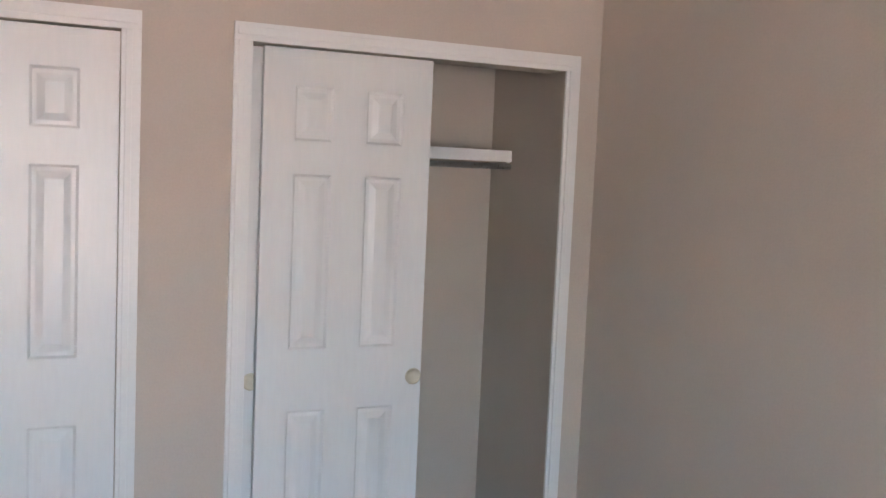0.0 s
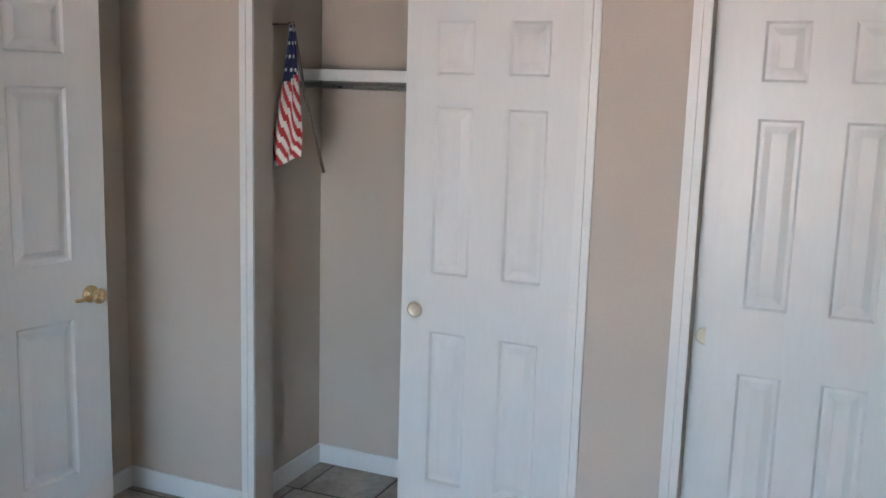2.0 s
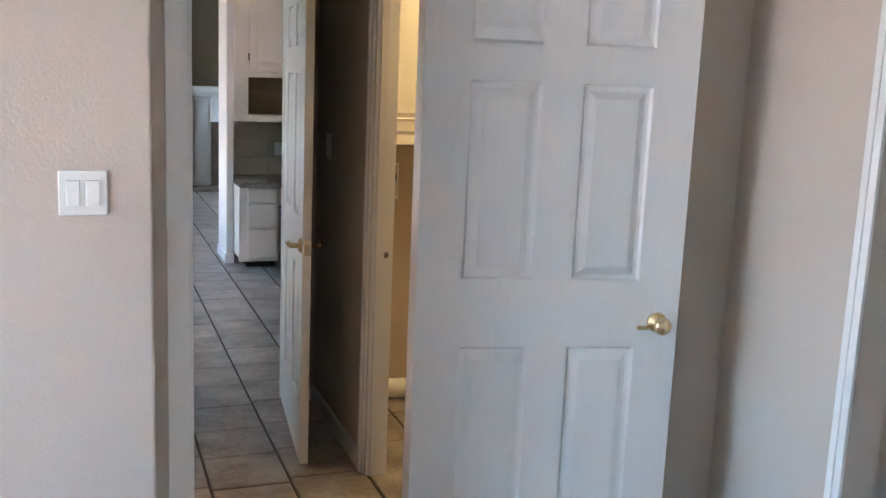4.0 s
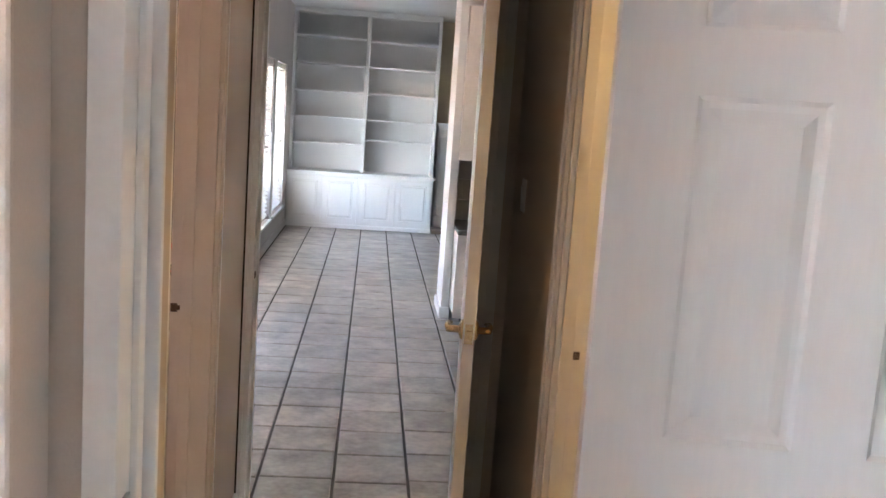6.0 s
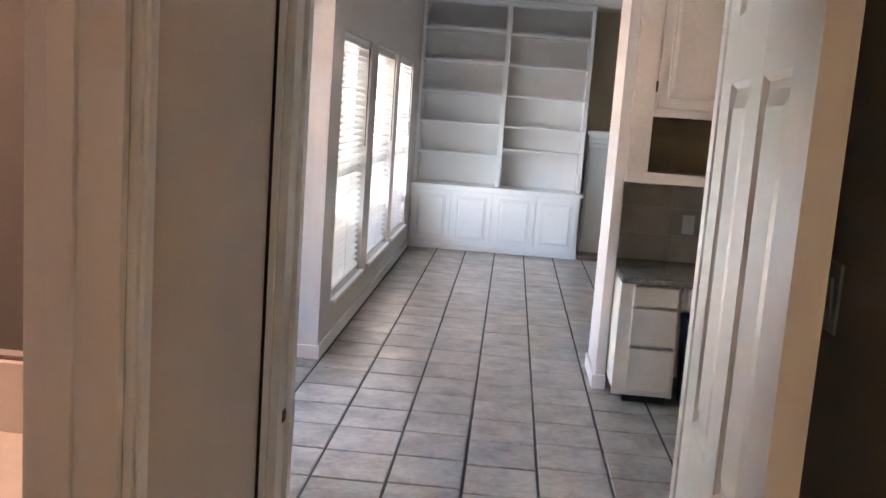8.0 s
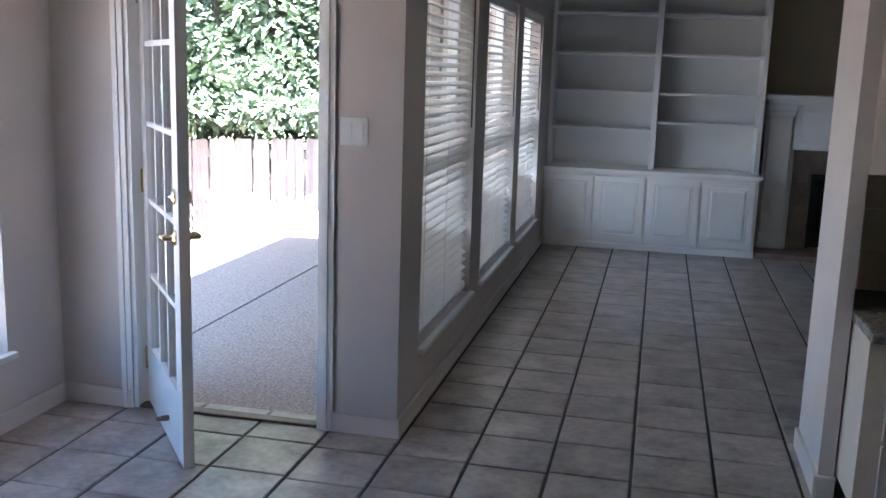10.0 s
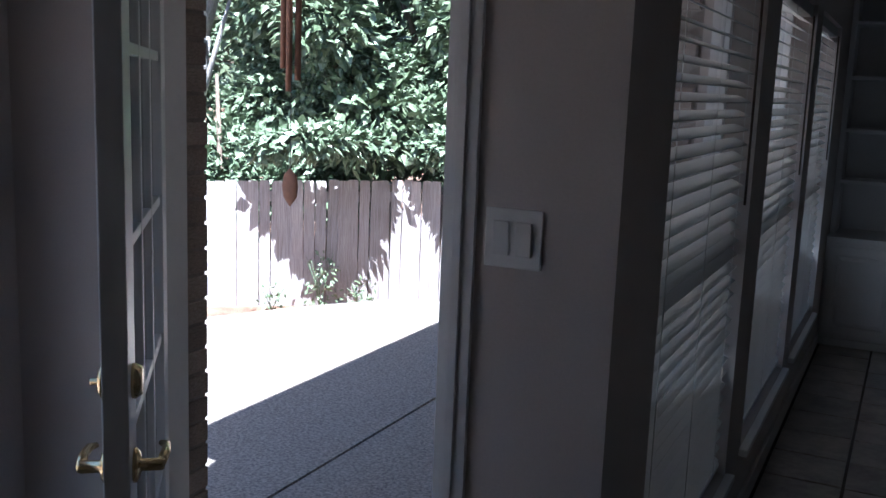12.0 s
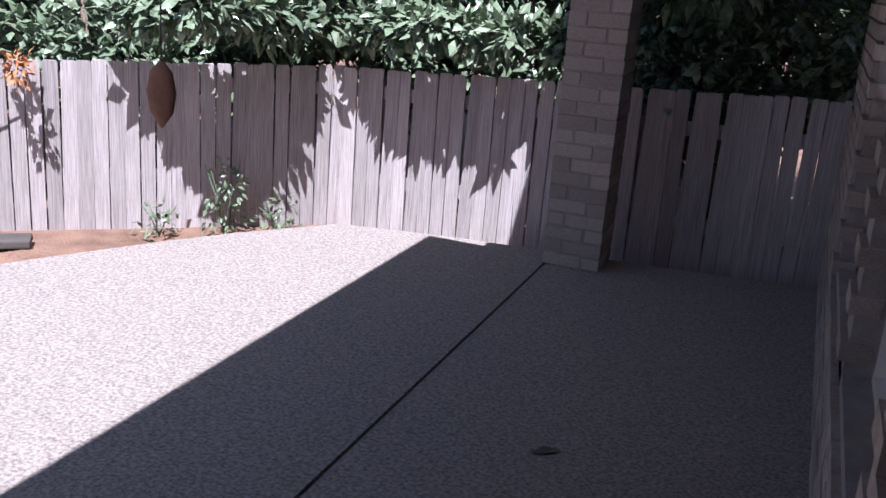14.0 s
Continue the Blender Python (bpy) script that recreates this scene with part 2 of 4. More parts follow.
def jamb(name, x0, x1, y0, y1, h, label):
    """A door frame lining in an opening of a wall along x, between y0 and y1."""
    e = thing(name, Matrix.Identity(4), label, "door frame")
    e["kind"] = "structure"
    t = 0.018
    part("side_jamb", boxes([(x0, x0 + t, y0, y1, 0, h), (x0 + t, x0 + t + 0.011, (y0 + y1) / 2, (y0 + y1) / 2 + 0.035, 0, h)], 0.0015), WHITE, e)
    part("side_jamb", boxes([(x1 - t, x1, y0, y1, 0, h), (x1 - t - 0.011, x1 - t, (y0 + y1) / 2, (y0 + y1) / 2 + 0.035, 0, h)], 0.0015), WHITE, e)
    part("head_jamb", boxes([(x0, x1, y0, y1, h - t, h)], 0.0015), WHITE, e)
    return e


def panel_door(name, m, w, h, label, group="", thick=0.035, stile=0.165, centre=0.15):
    """A six-panel door: local x from the hinge or left edge, y through the leaf, z up."""
    e = thing(name, m, label, "door", group)
    s, c = stile * w, centre * w
    xs = [(s, w / 2 - c / 2), (w / 2 + c / 2, w - s)]
    zs = [(0.25, 0.82), (1.03, 1.62), (1.73, 1.91)]
    zs = [(a * h / 2.03, b * h / 2.03) for a, b in zs]
    d = 0.0085
    bm = boxes([(0.002, w - 0.002, d, thick - d, 0.002, h - 0.002)])
    for x0, x1 in ((0, s), (w / 2 - c / 2, w / 2 + c / 2), (w - s, w)):
        box(bm, x0, x1, 0, thick, 0, h)
    rails = [(0, zs[0][0]), (zs[0][1], zs[1][0]), (zs[1][1], zs[2][0]), (zs[2][1], h)]
    for z0, z1 in rails:
        for x0, x1 in xs:
            box(bm, x0, x1, 0.0002, thick - 0.0002, z0, z1)
    part("leaf", bm, DOORW, e)
    for x0, x1 in xs:
        for z0, z1 in zs:
            p = bmesh.new()
            for y, ys in ((d, 1), (thick - d, -1)):
                o = [p.verts.new(v) for v in ((x0, y - ys * d * 0.9, z0), (x1, y - ys * d * 0.9, z0), (x1, y - ys * d * 0.9, z1), (x0, y - ys * d * 0.9, z1))]
                g = 0.009
                i = [p.verts.new(v) for v in ((x0 + g, y + ys * 0.0005, z0 + g), (x1 - g, y + ys * 0.0005, z0 + g), (x1 - g, y + ys * 0.0005, z1 - g), (x0 + g, y + ys * 0.0005, z1 - g))]
                g = 0.02
                k = [p.verts.new(v) for v in ((x0 + g, y - ys * 0.0003, z0 + g), (x1 - g, y - ys * 0.0003, z0 + g), (x1 - g, y - ys * 0.0003, z1 - g), (x0 + g, y - ys * 0.0003, z1 - g))]
                g = 0.042
                r = [p.verts.new(v) for v in ((x0 + g, y - ys * 0.007, z0 + g), (x1 - g, y - ys * 0.007, z0 + g), (x1 - g, y - ys * 0.007, z1 - g), (x0 + g, y - ys * 0.007, z1 - g))]
                for a, b in ((o, i), (i, k), (k, r)):
                    for q in range(4):
                        p.faces.new((a[q], a[(q + 1) % 4], b[(q + 1) % 4], b[q]))
                p.faces.new(r)
            part("panel", p, DOORW, e)
    return e


def knob(parent, x, y, z, side, mat=BRASS, name="door_knob", label="polished brass door knob"):
    prof = [(0.032, 0.0), (0.032, 0.004), (0.026, 0.009), (0.012, 0.012), (0.011, 0.03), (0.018, 0.036), (0.026, 0.045), (0.028, 0.055), (0.024, 0.064), (0.012, 0.069)]
    return part(name, moved(turned(prof), pose(x, y, z, 90 if side < 0 else -90, 0, 0)), mat, parent, label)


def lever(parent, x, y, z, side, towards, mat=BRASS):
    """A lever handle on a round rose; side: -1 or 1 in local y; towards: way of the lever in local x."""
    bm = moved(turned([(0.03, 0), (0.03, 0.005), (0.022, 0.01), (0.011, 0.013), (0.011, 0.045), (0.009, 0.05)]), pose(x, y, z, 90 if side < 0 else -90, 0, 0))
    arm = tube([(x, y + side * 0.043, z), (x + towards * 0.05, y + side * 0.048, z), (x + towards * 0.105, y + side * 0.046, z - 0.006), (x + towards * 0.12, y + side * 0.036, z - 0.008)], [0.009, 0.009, 0.008, 0.006])
    me = bpy.data.meshes.new("arm")
    arm.to_mesh(me)
    arm.free()
    bm.from_mesh(me)
    bpy.data.meshes.remove(me)
    return part("lever_handle", bm, mat, parent, "brass lever handle")


def baseboard(name, x0, x1, y0, y1, label="white painted baseboard along the wall", mat=WHITE):
    bm = boxes([(x0, x1, y0, y1, 0, 0.085)], 0.004)
    return structure(name, bm, mat, label, "baseboard")


# ---- floors and ceilings ----
structure("floor", boxes([(-3.3, 4.6, -3.0, 2.62, -0.15, -0.006), (-2.62, 4.6, 2.62, 6.2, -0.15, -0.006), (-1.1, 4.6, 6.2, 11.9, -0.15, -0.006)]), GROUT, "dark grouted floor bed under square tiles", "floor")
CZ = 2.74
structure("ceiling", boxes([(-3.4, 4.7, -3.1, 2.62, CZ, CZ + 0.15), (-2.66, 4.7, 2.62, 6.42, CZ, CZ + 0.15), (-1.28, 4.7, 6.42, 12.0, CZ, CZ + 0.15)]), CEIL, "off-white lightly textured flat ceiling", "ceiling")

# ---- walls ----
BY0, BY1 = 0.62, 0.74
structure("wall_bedroom_door", boxes([(0.532, 4.6, BY0, BY1, 0, CZ), (-0.33, 0.532, 0.36, BY1, 2.05, CZ), (-0.33, 0.532, 0.06, 0.36, 2.08, CZ)]), WALL, "beige painted bedroom wall behind the open door", "wall")
structure("wall_bedroom_switch", boxes([(-3.3, -0.30, 0.06, 0.19, 0, CZ)], 0.006), WALL, "beige painted bedroom wall with a light switch", "wall")
wall_x("wall_closets", 1.63, 1.75, -2.87, BY0, CZ, [(-1.209, 0.008, 0, 2.01), (-2.724, -1.596, 0, 2.01)], WALL, "beige painted wall with two closet openings")
structure("wall_closet_inside", boxes([(2.2, 2.3, -2.87, BY0, 0, CZ), (1.75, 2.2, 0.06, 0.16, 0, CZ), (1.75, 2.2, -1.36, -1.26, 0, CZ), (1.75, 2.2, -1.56, -1.46, 0, CZ), (1.75, 2.2, -2.83, -2.73, 0, CZ)]), WALL, "beige painted walls inside the closets", "wall")
structure("wall_bedroom_back", boxes([(-3.42, 4.6, -3.02, -2.87, 0, CZ)]), WALL, "beige painted bedroom wall", "wall")
wall_x("wall_bedroom_window", -3.42, -3.3, -2.87, BY1, CZ, [(-1.85, -0.35, 0.55, 2.05)], WALL, "beige painted bedroom wall with an added, unseen window")
wall_x("wall_hall_bath", -0.485, -0.365, 0.32, 2.50, CZ, [(1.197, 1.83, 0, 2.05)], WALL, "beige hall wall with a narrow bathroom doorway")
wall_x("wall_hall_laundry", 0.62, 0.71, BY1, 2.50, CZ, [(0.74, 1.55, 0, 2.05)], WALL, "beige hall wall with a laundry doorway")
wall_y("wall_hall_end", 2.50, 2.62, -2.54, 4.6, CZ, [(-0.345, 0.495, 0, 2.05)], WALL, "beige wall at the hall's end with an open doorway")
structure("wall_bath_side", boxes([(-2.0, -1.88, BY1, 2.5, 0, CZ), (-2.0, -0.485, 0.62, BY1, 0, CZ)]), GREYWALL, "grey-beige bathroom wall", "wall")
structure("wall_laundry_side", boxes([(2.3, 2.42, BY1, 2.5, 0, CZ)]), TAN, "tan laundry wall", "wall")
wall_y("wall_nook_door", 6.20, 6.40, -2.66, -0.975, CZ, [(-2.19, -1.31, -0.15, 2.06)], CREAMWALL, "beige nook wall with a French door opening", z0=-0.15)
wall_x("wall_nook_side", -2.66, -2.54, 2.5, 6.20, CZ, [(4.45, 5.83, 0.33, 1.98)], CREAMWALL, "beige nook side wall with a window", z0=-0.15)
wall_x("wall_windows", -1.17, -0.975, 6.40, 11.9, CZ, [(6.55, 7.70, 0.30, 1.98), (8.01, 9.18, 0.30, 1.98), (9.43, 10.55, 0.30, 1.98)], CREAMWALL, "beige living room wall with three tall windows", z0=-0.15)
structure("wall_far", boxes([(-1.17, 4.6, 11.9, 12.0, 0, CZ)]), TAN, "tan living room end wall", "wall")
wall_x("wall_kitchen_side", 4.6, 4.7, -3.02, 12.0, CZ, [], WALL, "beige kitchen side wall")
structure("wall_kitchen_end", boxes([(0.68, 0.737, 6.12, 6.62, 0, CZ), (0.737, 4.6, 6.52, 6.62, 0, CZ)]), CREAMWALL, "pale partition wall end beside the kitchen desk", "wall")

# ---- trim: casings, jambs, baseboards ----
I4 = Matrix.Identity(4)
casing("closet_casing", pose(1.63, 0.008, 0, 0, 0, -90), 1.217, 2.01, "white painted casing round the open closet")
casing("closet_casing", pose(1.63, -1.596, 0, 0, 0, -90), 1.128, 2.01, "white painted casing round the second closet")
bf = thing("bedroom_door_frame", I4, "white bedroom door frame in a deep reveal", "door frame")
bf["kind"] = "structure"
part("side_jamb", boxes([(-0.262, -0.218, 0.195, 0.305, 0, 2.05), (-0.218, -0.208, 0.262, 0.295, 0, 2.05)], 0.002), WHITE, bf)
part("drywall_return", boxes([(-0.36, -0.262, 0.20, 0.305, 0, 2.05)]), WALL, bf)
part("side_casing", boxes([(-0.365, -0.192, 0.305, 0.32, 0, 2.1), (-0.28, -0.212, 0.32, 0.328, 0, 2.1)], 0.002), WHITE, bf)
part("side_jamb", boxes([(0.512, 0.530, BY0 + 0.002, BY1 - 0.002, 0, 2.05)], 0.002), WHITE, bf)
part("head_jamb", boxes([(-0.232, 0.512, 0.62, BY1, 2.03, 2.05)], 0.002), WHITE, bf)
jamb("hall_end_door_frame", -0.345, 0.495, 2.50, 2.62, 2.05, "white door frame lining with a stop")
hc = casing("hall_end_casing", pose(-0.345, 2.50, 0), 0.84, 2.05, "white moulded casing at the hall's end", left=False, width=0.085)
part("side_casing", boxes([(-0.013, 0, -0.012, 0, 0, 2.05)], 0.002), WHITE, hc)
casing("hall_end_casing", pose(0.495, 2.62, 0, 0, 0, 180), 0.84, 2.05, "white moulded casing on the kitchen side")
casing("bath_casing", pose(-0.365, 1.197, 0, 0, 0, 90), 0.633, 2.05, "white moulded casing round the bathroom doorway", left=False)
casing("laundry_casing", pose(0.62, 1.55, 0, 0, 0, -90), 0.81, 2.05, "white moulded casing round the laundry doorway", right=False)


def side_jamb(name, x0, x1, y0, y1, label):
    e = thing(name, I4, label, "door frame")
    e["kind"] = "structure"
    xm = (x0 + x1) / 2
    part("side_jamb", boxes([(x0, x1, y0, y0 + 0.018, 0, 2.05)], 0.0015), WHITE, e)
    part("side_jamb", boxes([(x0, x1, y1 - 0.018, y1, 0, 2.05), (xm - 0.03, xm + 0.005, y1 - 0.029, y1 - 0.018, 0, 2.05)], 0.0015), WHITE, e)
    part("head_jamb", boxes([(x0, x1, y0, y1, 2.032, 2.05)], 0.0015), WHITE, e)
    return e


def strike(parent, x, y, z, axis, mat=BRONZE):
    """A strike plate with a lipped latch hole; axis: the way it faces, as a pose turn."""
    bm = boxes([(-0.010, 0.010, 0, 0.0025, -0.013, 0.013)], 0.001)
    box(bm, -0.024, -0.010, -0.003, 0.0025, -0.007, 0.007)
    box(bm, -0.006, 0.006, 0.0025, 0.004, -0.01, 0.01)
    return part("strike_plate", moved(bm, pose(x, y, z, 0, 0, axis)), mat, parent, "dark bronze strike plate")


fr = side_jamb("bath_door_frame", -0.485, -0.365, 1.197, 1.83, "white bathroom door frame lining")
strike(fr, -0.474, 1.812, 0.945, 180)
fr = side_jamb("laundry_door_frame", 0.62, 0.71, 0.74, 1.55, "white laundry door frame lining")
strike(fr, 0.682, 1.532, 0.93, 0)
# Solid dark strip stands for the shade in the corner gap.
part("shadow_gap", boxes([(-0.3655, -0.358, 2.492, 2.4995, 0.0, 2.05)]), DARK_LINT_SHADE, bf, "dark strip for the shade in the gap between casing and wall")
strike(bf, -0.2175, 0.236, 1.03, -90, GALV)
fr = [o for o in scene.objects if o.name == "hall_end_door_frame"][0]
strike(fr, -0.327, 2.545, 0.92, -90, BRONZE)

baseboard("baseboard", 1.615, 1.63, 0.065, BY0)
baseboard("baseboard", 1.615, 1.63, -1.54, -1.267)
baseboard("baseboard", 0.545, 1.615, BY0 - 0.015, BY0)
baseboard("baseboard", -3.3, -0.30, 0.045, 0.06)
baseboard("baseboard", 2.185, 2.2, -1.26, 0.06)
baseboard("baseboard", 1.75, 2.185, 0.045, 0.06)
baseboard("baseboard", 2.185, 2.2, -2.73, -1.56)
baseboard("baseboard", 1.75, 2.185, -2.73, -2.715)
baseboard("baseboard", -3.3, 1.63, -2.87, -2.855)
baseboard("baseboard", 0.605, 0.62, 1.607, 2.5)
baseboard("baseboard", -0.365, -0.35, 1.89, 2.48)
baseboard("baseboard", -2.54, -2.2, 6.185, 6.20, "cream painted baseboard along the wall", TRIM)
baseboard("baseboard", -1.262, -0.96, 6.185, 6.20, "cream painted baseboard along the wall", TRIM)
baseboard("baseboard", -0.975, -0.96, 6.20, 11.0, "cream painted baseboard along the wall", TRIM)
baseboard("baseboard", -2.54, -2.525, 2.62, 6.185, "cream painted baseboard along the wall", TRIM)
baseboard("baseboard", 0.664, 0.68, 6.104, 6.62, "cream painted baseboard along the wall", TRIM)
baseboard("baseboard", 0.68, 0.742, 6.104, 6.12, "cream painted baseboard along the wall", TRIM)
baseboard("baseboard", 0.74, 2.3, 2.485, 2.5)

# ---- bedroom doors ----
d = panel_door("bedroom_door", pose(0.482, 0.585, 0.012, 0, 0, -12.5), 0.825, 2.03, "white six-panel door swung open against the wall")
knob(d, 0.757, 0, 0.90, -1)
knob(d, 0.757, 0.035, 0.90, 1)
part("privacy_latch", moved(boxes([(-0.02, 0.02, -0.012, 0, -0.006, 0.006)], 0.003), pose(0.712, -0.004, 0.885)), BRASS, d, "small brass latch tongue")
d = panel_door("hall_door", pose(0.458, 2.499, 0.012, 0, 0, 264.4), 0.81, 2.03, "white six-panel door standing open in the hall")
lever(d, 0.75, 0, 0.925, -1, -1)
lever(d, 0.75, 0.035, 0.925, 1, -1)
part("latch_plate", boxes([(0.8095, 0.8125, 0.005, 0.030, 0.895, 0.955), (0.812, 0.822, 0.011, 0.024, 0.915, 0.935)], 0.0008), BRASS, d, "brass latch plate on the door's edge")


def pull(parent, x, z, y):
    prof = [(0.029, 0.0003), (0.029, 0.003), (0.025, 0.0042), (0.022, 0.0022), (0.012, 0.0014), (0.003, 0.0012)]
    part("finger_pull", moved(turned(prof, 24), pose(x, y, z, 90)), NICKEL, parent, "round pale brass finger pull")


SL = -90
d = panel_door("closet_door", pose(1.655, -0.592, 0.02, 0, 0, SL), 0.617, 1.985, "white six-panel sliding closet door", "closet doors", 0.03, 0.178, 0.20)
pull(d, 0.053, 0.875, 0)
d = panel_door("closet_door", pose(1.70, -0.61, 0.02, 0, 0, SL), 0.60, 1.985, "white six-panel sliding closet door", "closet doors", 0.03, 0.178, 0.20)
d = panel_door("closet_door", pose(1.655, -1.642, 0.02, 0, 0, SL), 0.578, 1.985, "white six-panel sliding closet door", "closet doors", 0.03, 0.178, 0.20)
pull(d, 0.549, 0.90, 0)
d = panel_door("closet_door", pose(1.70, -1.597, 0.02, 0, 0, SL), 0.578, 1.985, "white six-panel sliding closet door", "closet doors", 0.03, 0.178, 0.20)
pull(d, 0.038, 0.898, 0)


def closet_shelf(y0, y1):
    e = thing("closet_shelf", I4, "white painted closet shelf with a steel hanging rod", "shelf", "closet shelves")
    part("board", boxes([(2.03, 2.2, y0, y1, 1.708, 1.726)], 0.002), WHITE, e)
    part("front_lip", boxes([(2.018, 2.034, y0, y1, 1.682, 1.728)], 0.002), WHITE, e)
    part("cleat", boxes([(2.035, 2.18, y1 - 0.018, y1, 1.665, 1.708)], 0.002), WHITE, e)
    part("cleat", boxes([(2.035, 2.18, y0, y0 + 0.018, 1.665, 1.708)], 0.002), WHITE, e)
    part("rod", tube([(2.022, y0 + 0.005, 1.664), (2.022, (y0 + y1) / 2, 1.661), (2.022, y1 - 0.005, 1.664)], 0.012, 14), GALV, e, "bright steel hanging rod")
    return e


closet_shelf(-1.26, 0.06)
closet_shelf(-2.73, -1.56)


def folded_flag():
    """A small stick flag, furled, hanging beside the closet shelf."""
    e = thing("stick_flag", I4, "small furled flag of navy, red and cream cloth on a stick", "flag")
    part("stick", tube([(1.80, -0.048, 1.90), (1.83, -0.085, 1.62), (1.88, -0.14, 1.33)], [0.006, 0.006, 0.006], 8), BARK, e, "dark wooden stick")
    part("hook", tube([(1.80, 0.062, 1.885), (1.80, -0.02, 1.885), (1.80, -0.05, 1.895)], [0.004, 0.004, 0.004], 8), BRONZE, e)
    cols, n = 24, 44
    pieces = {0: bmesh.new(), 1: bmesh.new(), 2: bmesh.new()}
    grid = {}
    for i in range(n + 1):
        u = i / n
        half = 0.012 + 0.058 * min(u * 1.35, 1.0)
        for j in range(cols + 1):
            v = j / cols - 0.5
            fold = 0.010 * math.sin(v * 11 + 2.0 * u) * min(1, 3 * u)
            drop = 0.09 * (v + 0.5) * max(u - 0.75, 0) * 4
            grid[i, j] = Vector((1.80 + fold, -0.048 + 0.03 * u - 2 * v * half * 0.9, 1.885 - 0.545 * u + drop * 0.6))
    for i in range(n):
        for j in range(cols):
            u, v = i / n, j / cols - 0.5
            k = 2 if u + 0.10 * v < 0.36 else (0 if int(math.floor((v * 0.12 - 0.27 * u) / 0.0175)) % 2 else 1)
            if k == 2 and (i % 4 == 1) and (j + 3 * (i // 4)) % 5 < 2:
                k = 1
            bm = pieces[k]
            bm.faces.new([bm.verts.new(grid[a]) for a in ((i, j), (i, j + 1), (i + 1, j + 1), (i + 1, j))])
    for q in pieces.values():
        bmesh.ops.remove_doubles(q, verts=q.verts[:], dist=0.0002)
    for k, (nm, mt) in enumerate((("red_stripes", RED), ("white_stripes", CREAM), ("navy_field", NAVY))):
        bmesh.ops.solidify(pieces[k], geom=pieces[k].faces[:], thickness=0.0015)
        part(nm, pieces[k], mt, e)


folded_flag()


def switch_plate(m, gangs, label):
    e = thing("light_switch", m, label, "light switch")
    w = 0.07 + 0.046 * (gangs - 1)
    part("plate", boxes([(-w / 2, w / 2, -0.006, 0, -0.057, 0.057)], 0.003), PLASTIC, e)
    for g in range(gangs):
        x = (g - (gangs - 1) / 2) * 0.046
        part("rocker", moved(boxes([(-0.016, 0.016, -0.005, 0, -0.033, 0.033)], 0.002), pose(x, -0.006, 0, 3, 0, 0)), PLASTIC, e)
    return e


switch_plate(pose(-0.437, 0.06, 1.368) @ Matrix.Diagonal((0.82, 1, 0.82, 1)), 2, "white double rocker light switch on the bedroom wall")
switch_plate(pose(-1.177, 6.20, 1.275), 2, "white double rocker light switch beside the French door")
switch_plate(pose(0.62, 2.26, 1.305, 0, 0, -90), 1, "white rocker light switch on the hall wall")


def sash_window(name, m, w, h, label):
    """A single-hung window: local x across, y outwards, z up from the sill."""
    e = thing(name, m, label, "window")
    e["kind"] = "structure"
    f = 0.04
    part("window_frame", boxes([(0, f, 0.10, 0.16, 0, h), (w - f, w, 0.10, 0.16, 0, h), (f, w - f, 0.10, 0.16, 0, f), (f, w - f, 0.10, 0.16, h - f, h)], 0.003), WHITE, e)
    part("meeting_rail", boxes([(f, w - f, 0.09, 0.15, h * 0.48 - 0.025, h * 0.48 + 0.025)], 0.003), WHITE, e)
    for z0, z1 in ((f, h * 0.48 - 0.025), (h * 0.48 + 0.025, h - f)):
        g = part("pane", boxes([(f, w - f, 0.128, 0.132, z0, z1)]), GLASS, e)
        g.visible_shadow = False
    part("window_sill", boxes([(-0.03, w + 0.03, -0.03, 0.10, -0.03, -0.002)], 0.006), WHITE, e)
    return e


def blind(m, w, h, label, tilt, n=36):
    e = thing("window_blind", m, label, "window blind", "living room blinds")
    part("headrail", boxes([(0, w, 0.01, 0.06, h - 0.05, h)], 0.003), SLAT, e)
    part("bottom_rail", boxes([(0, w, 0.01, 0.06, 0.012, 0.03)], 0.004), SLAT, e)
    one = None
    for k in range(n):
        z = 0.05 + (h - 0.12) * k / (n - 1)
        if one is None:
            bm = bmesh.new()
            prof = [(-0.0255, 0), (-0.012, 0.0018), (0, 0.0024), (0.012, 0.0018), (0.0255, 0)]
            ring = [[bm.verts.new((x, y, zz)) for y, zz in prof] + [bm.verts.new((x, y, zz - 0.0028)) for y, zz in prof[::-1]] for x in (0, w)]
            for a in range(10):
                bm.faces.new((ring[0][a], ring[0][(a + 1) % 10], ring[1][(a + 1) % 10], ring[1][a]))
            bm.faces.new(ring[0])
            bm.faces.new(ring[1][::-1])
            one = part("slat", bm, SLAT, e)
            ob = one
        else:
            ob = new("slat", one.data)
            ob.parent = e
        ob.matrix_basis = pose(0.0, 0.035, z, tilt + random.uniform(-4, 4), 0, 0)
    for x in (0.12, w / 2, w - 0.12):
        part("ladder_cord", boxes([(x - 0.001, x + 0.001, 0.007, 0.009, 0.02, h - 0.04)]), SLAT, e)
    part("tilt_wand", tube([(w - 0.07, -0.004, h - 0.05), (w - 0.068, -0.006, h - 0.75)], 0.004, 6), BRONZE, e)
    return e


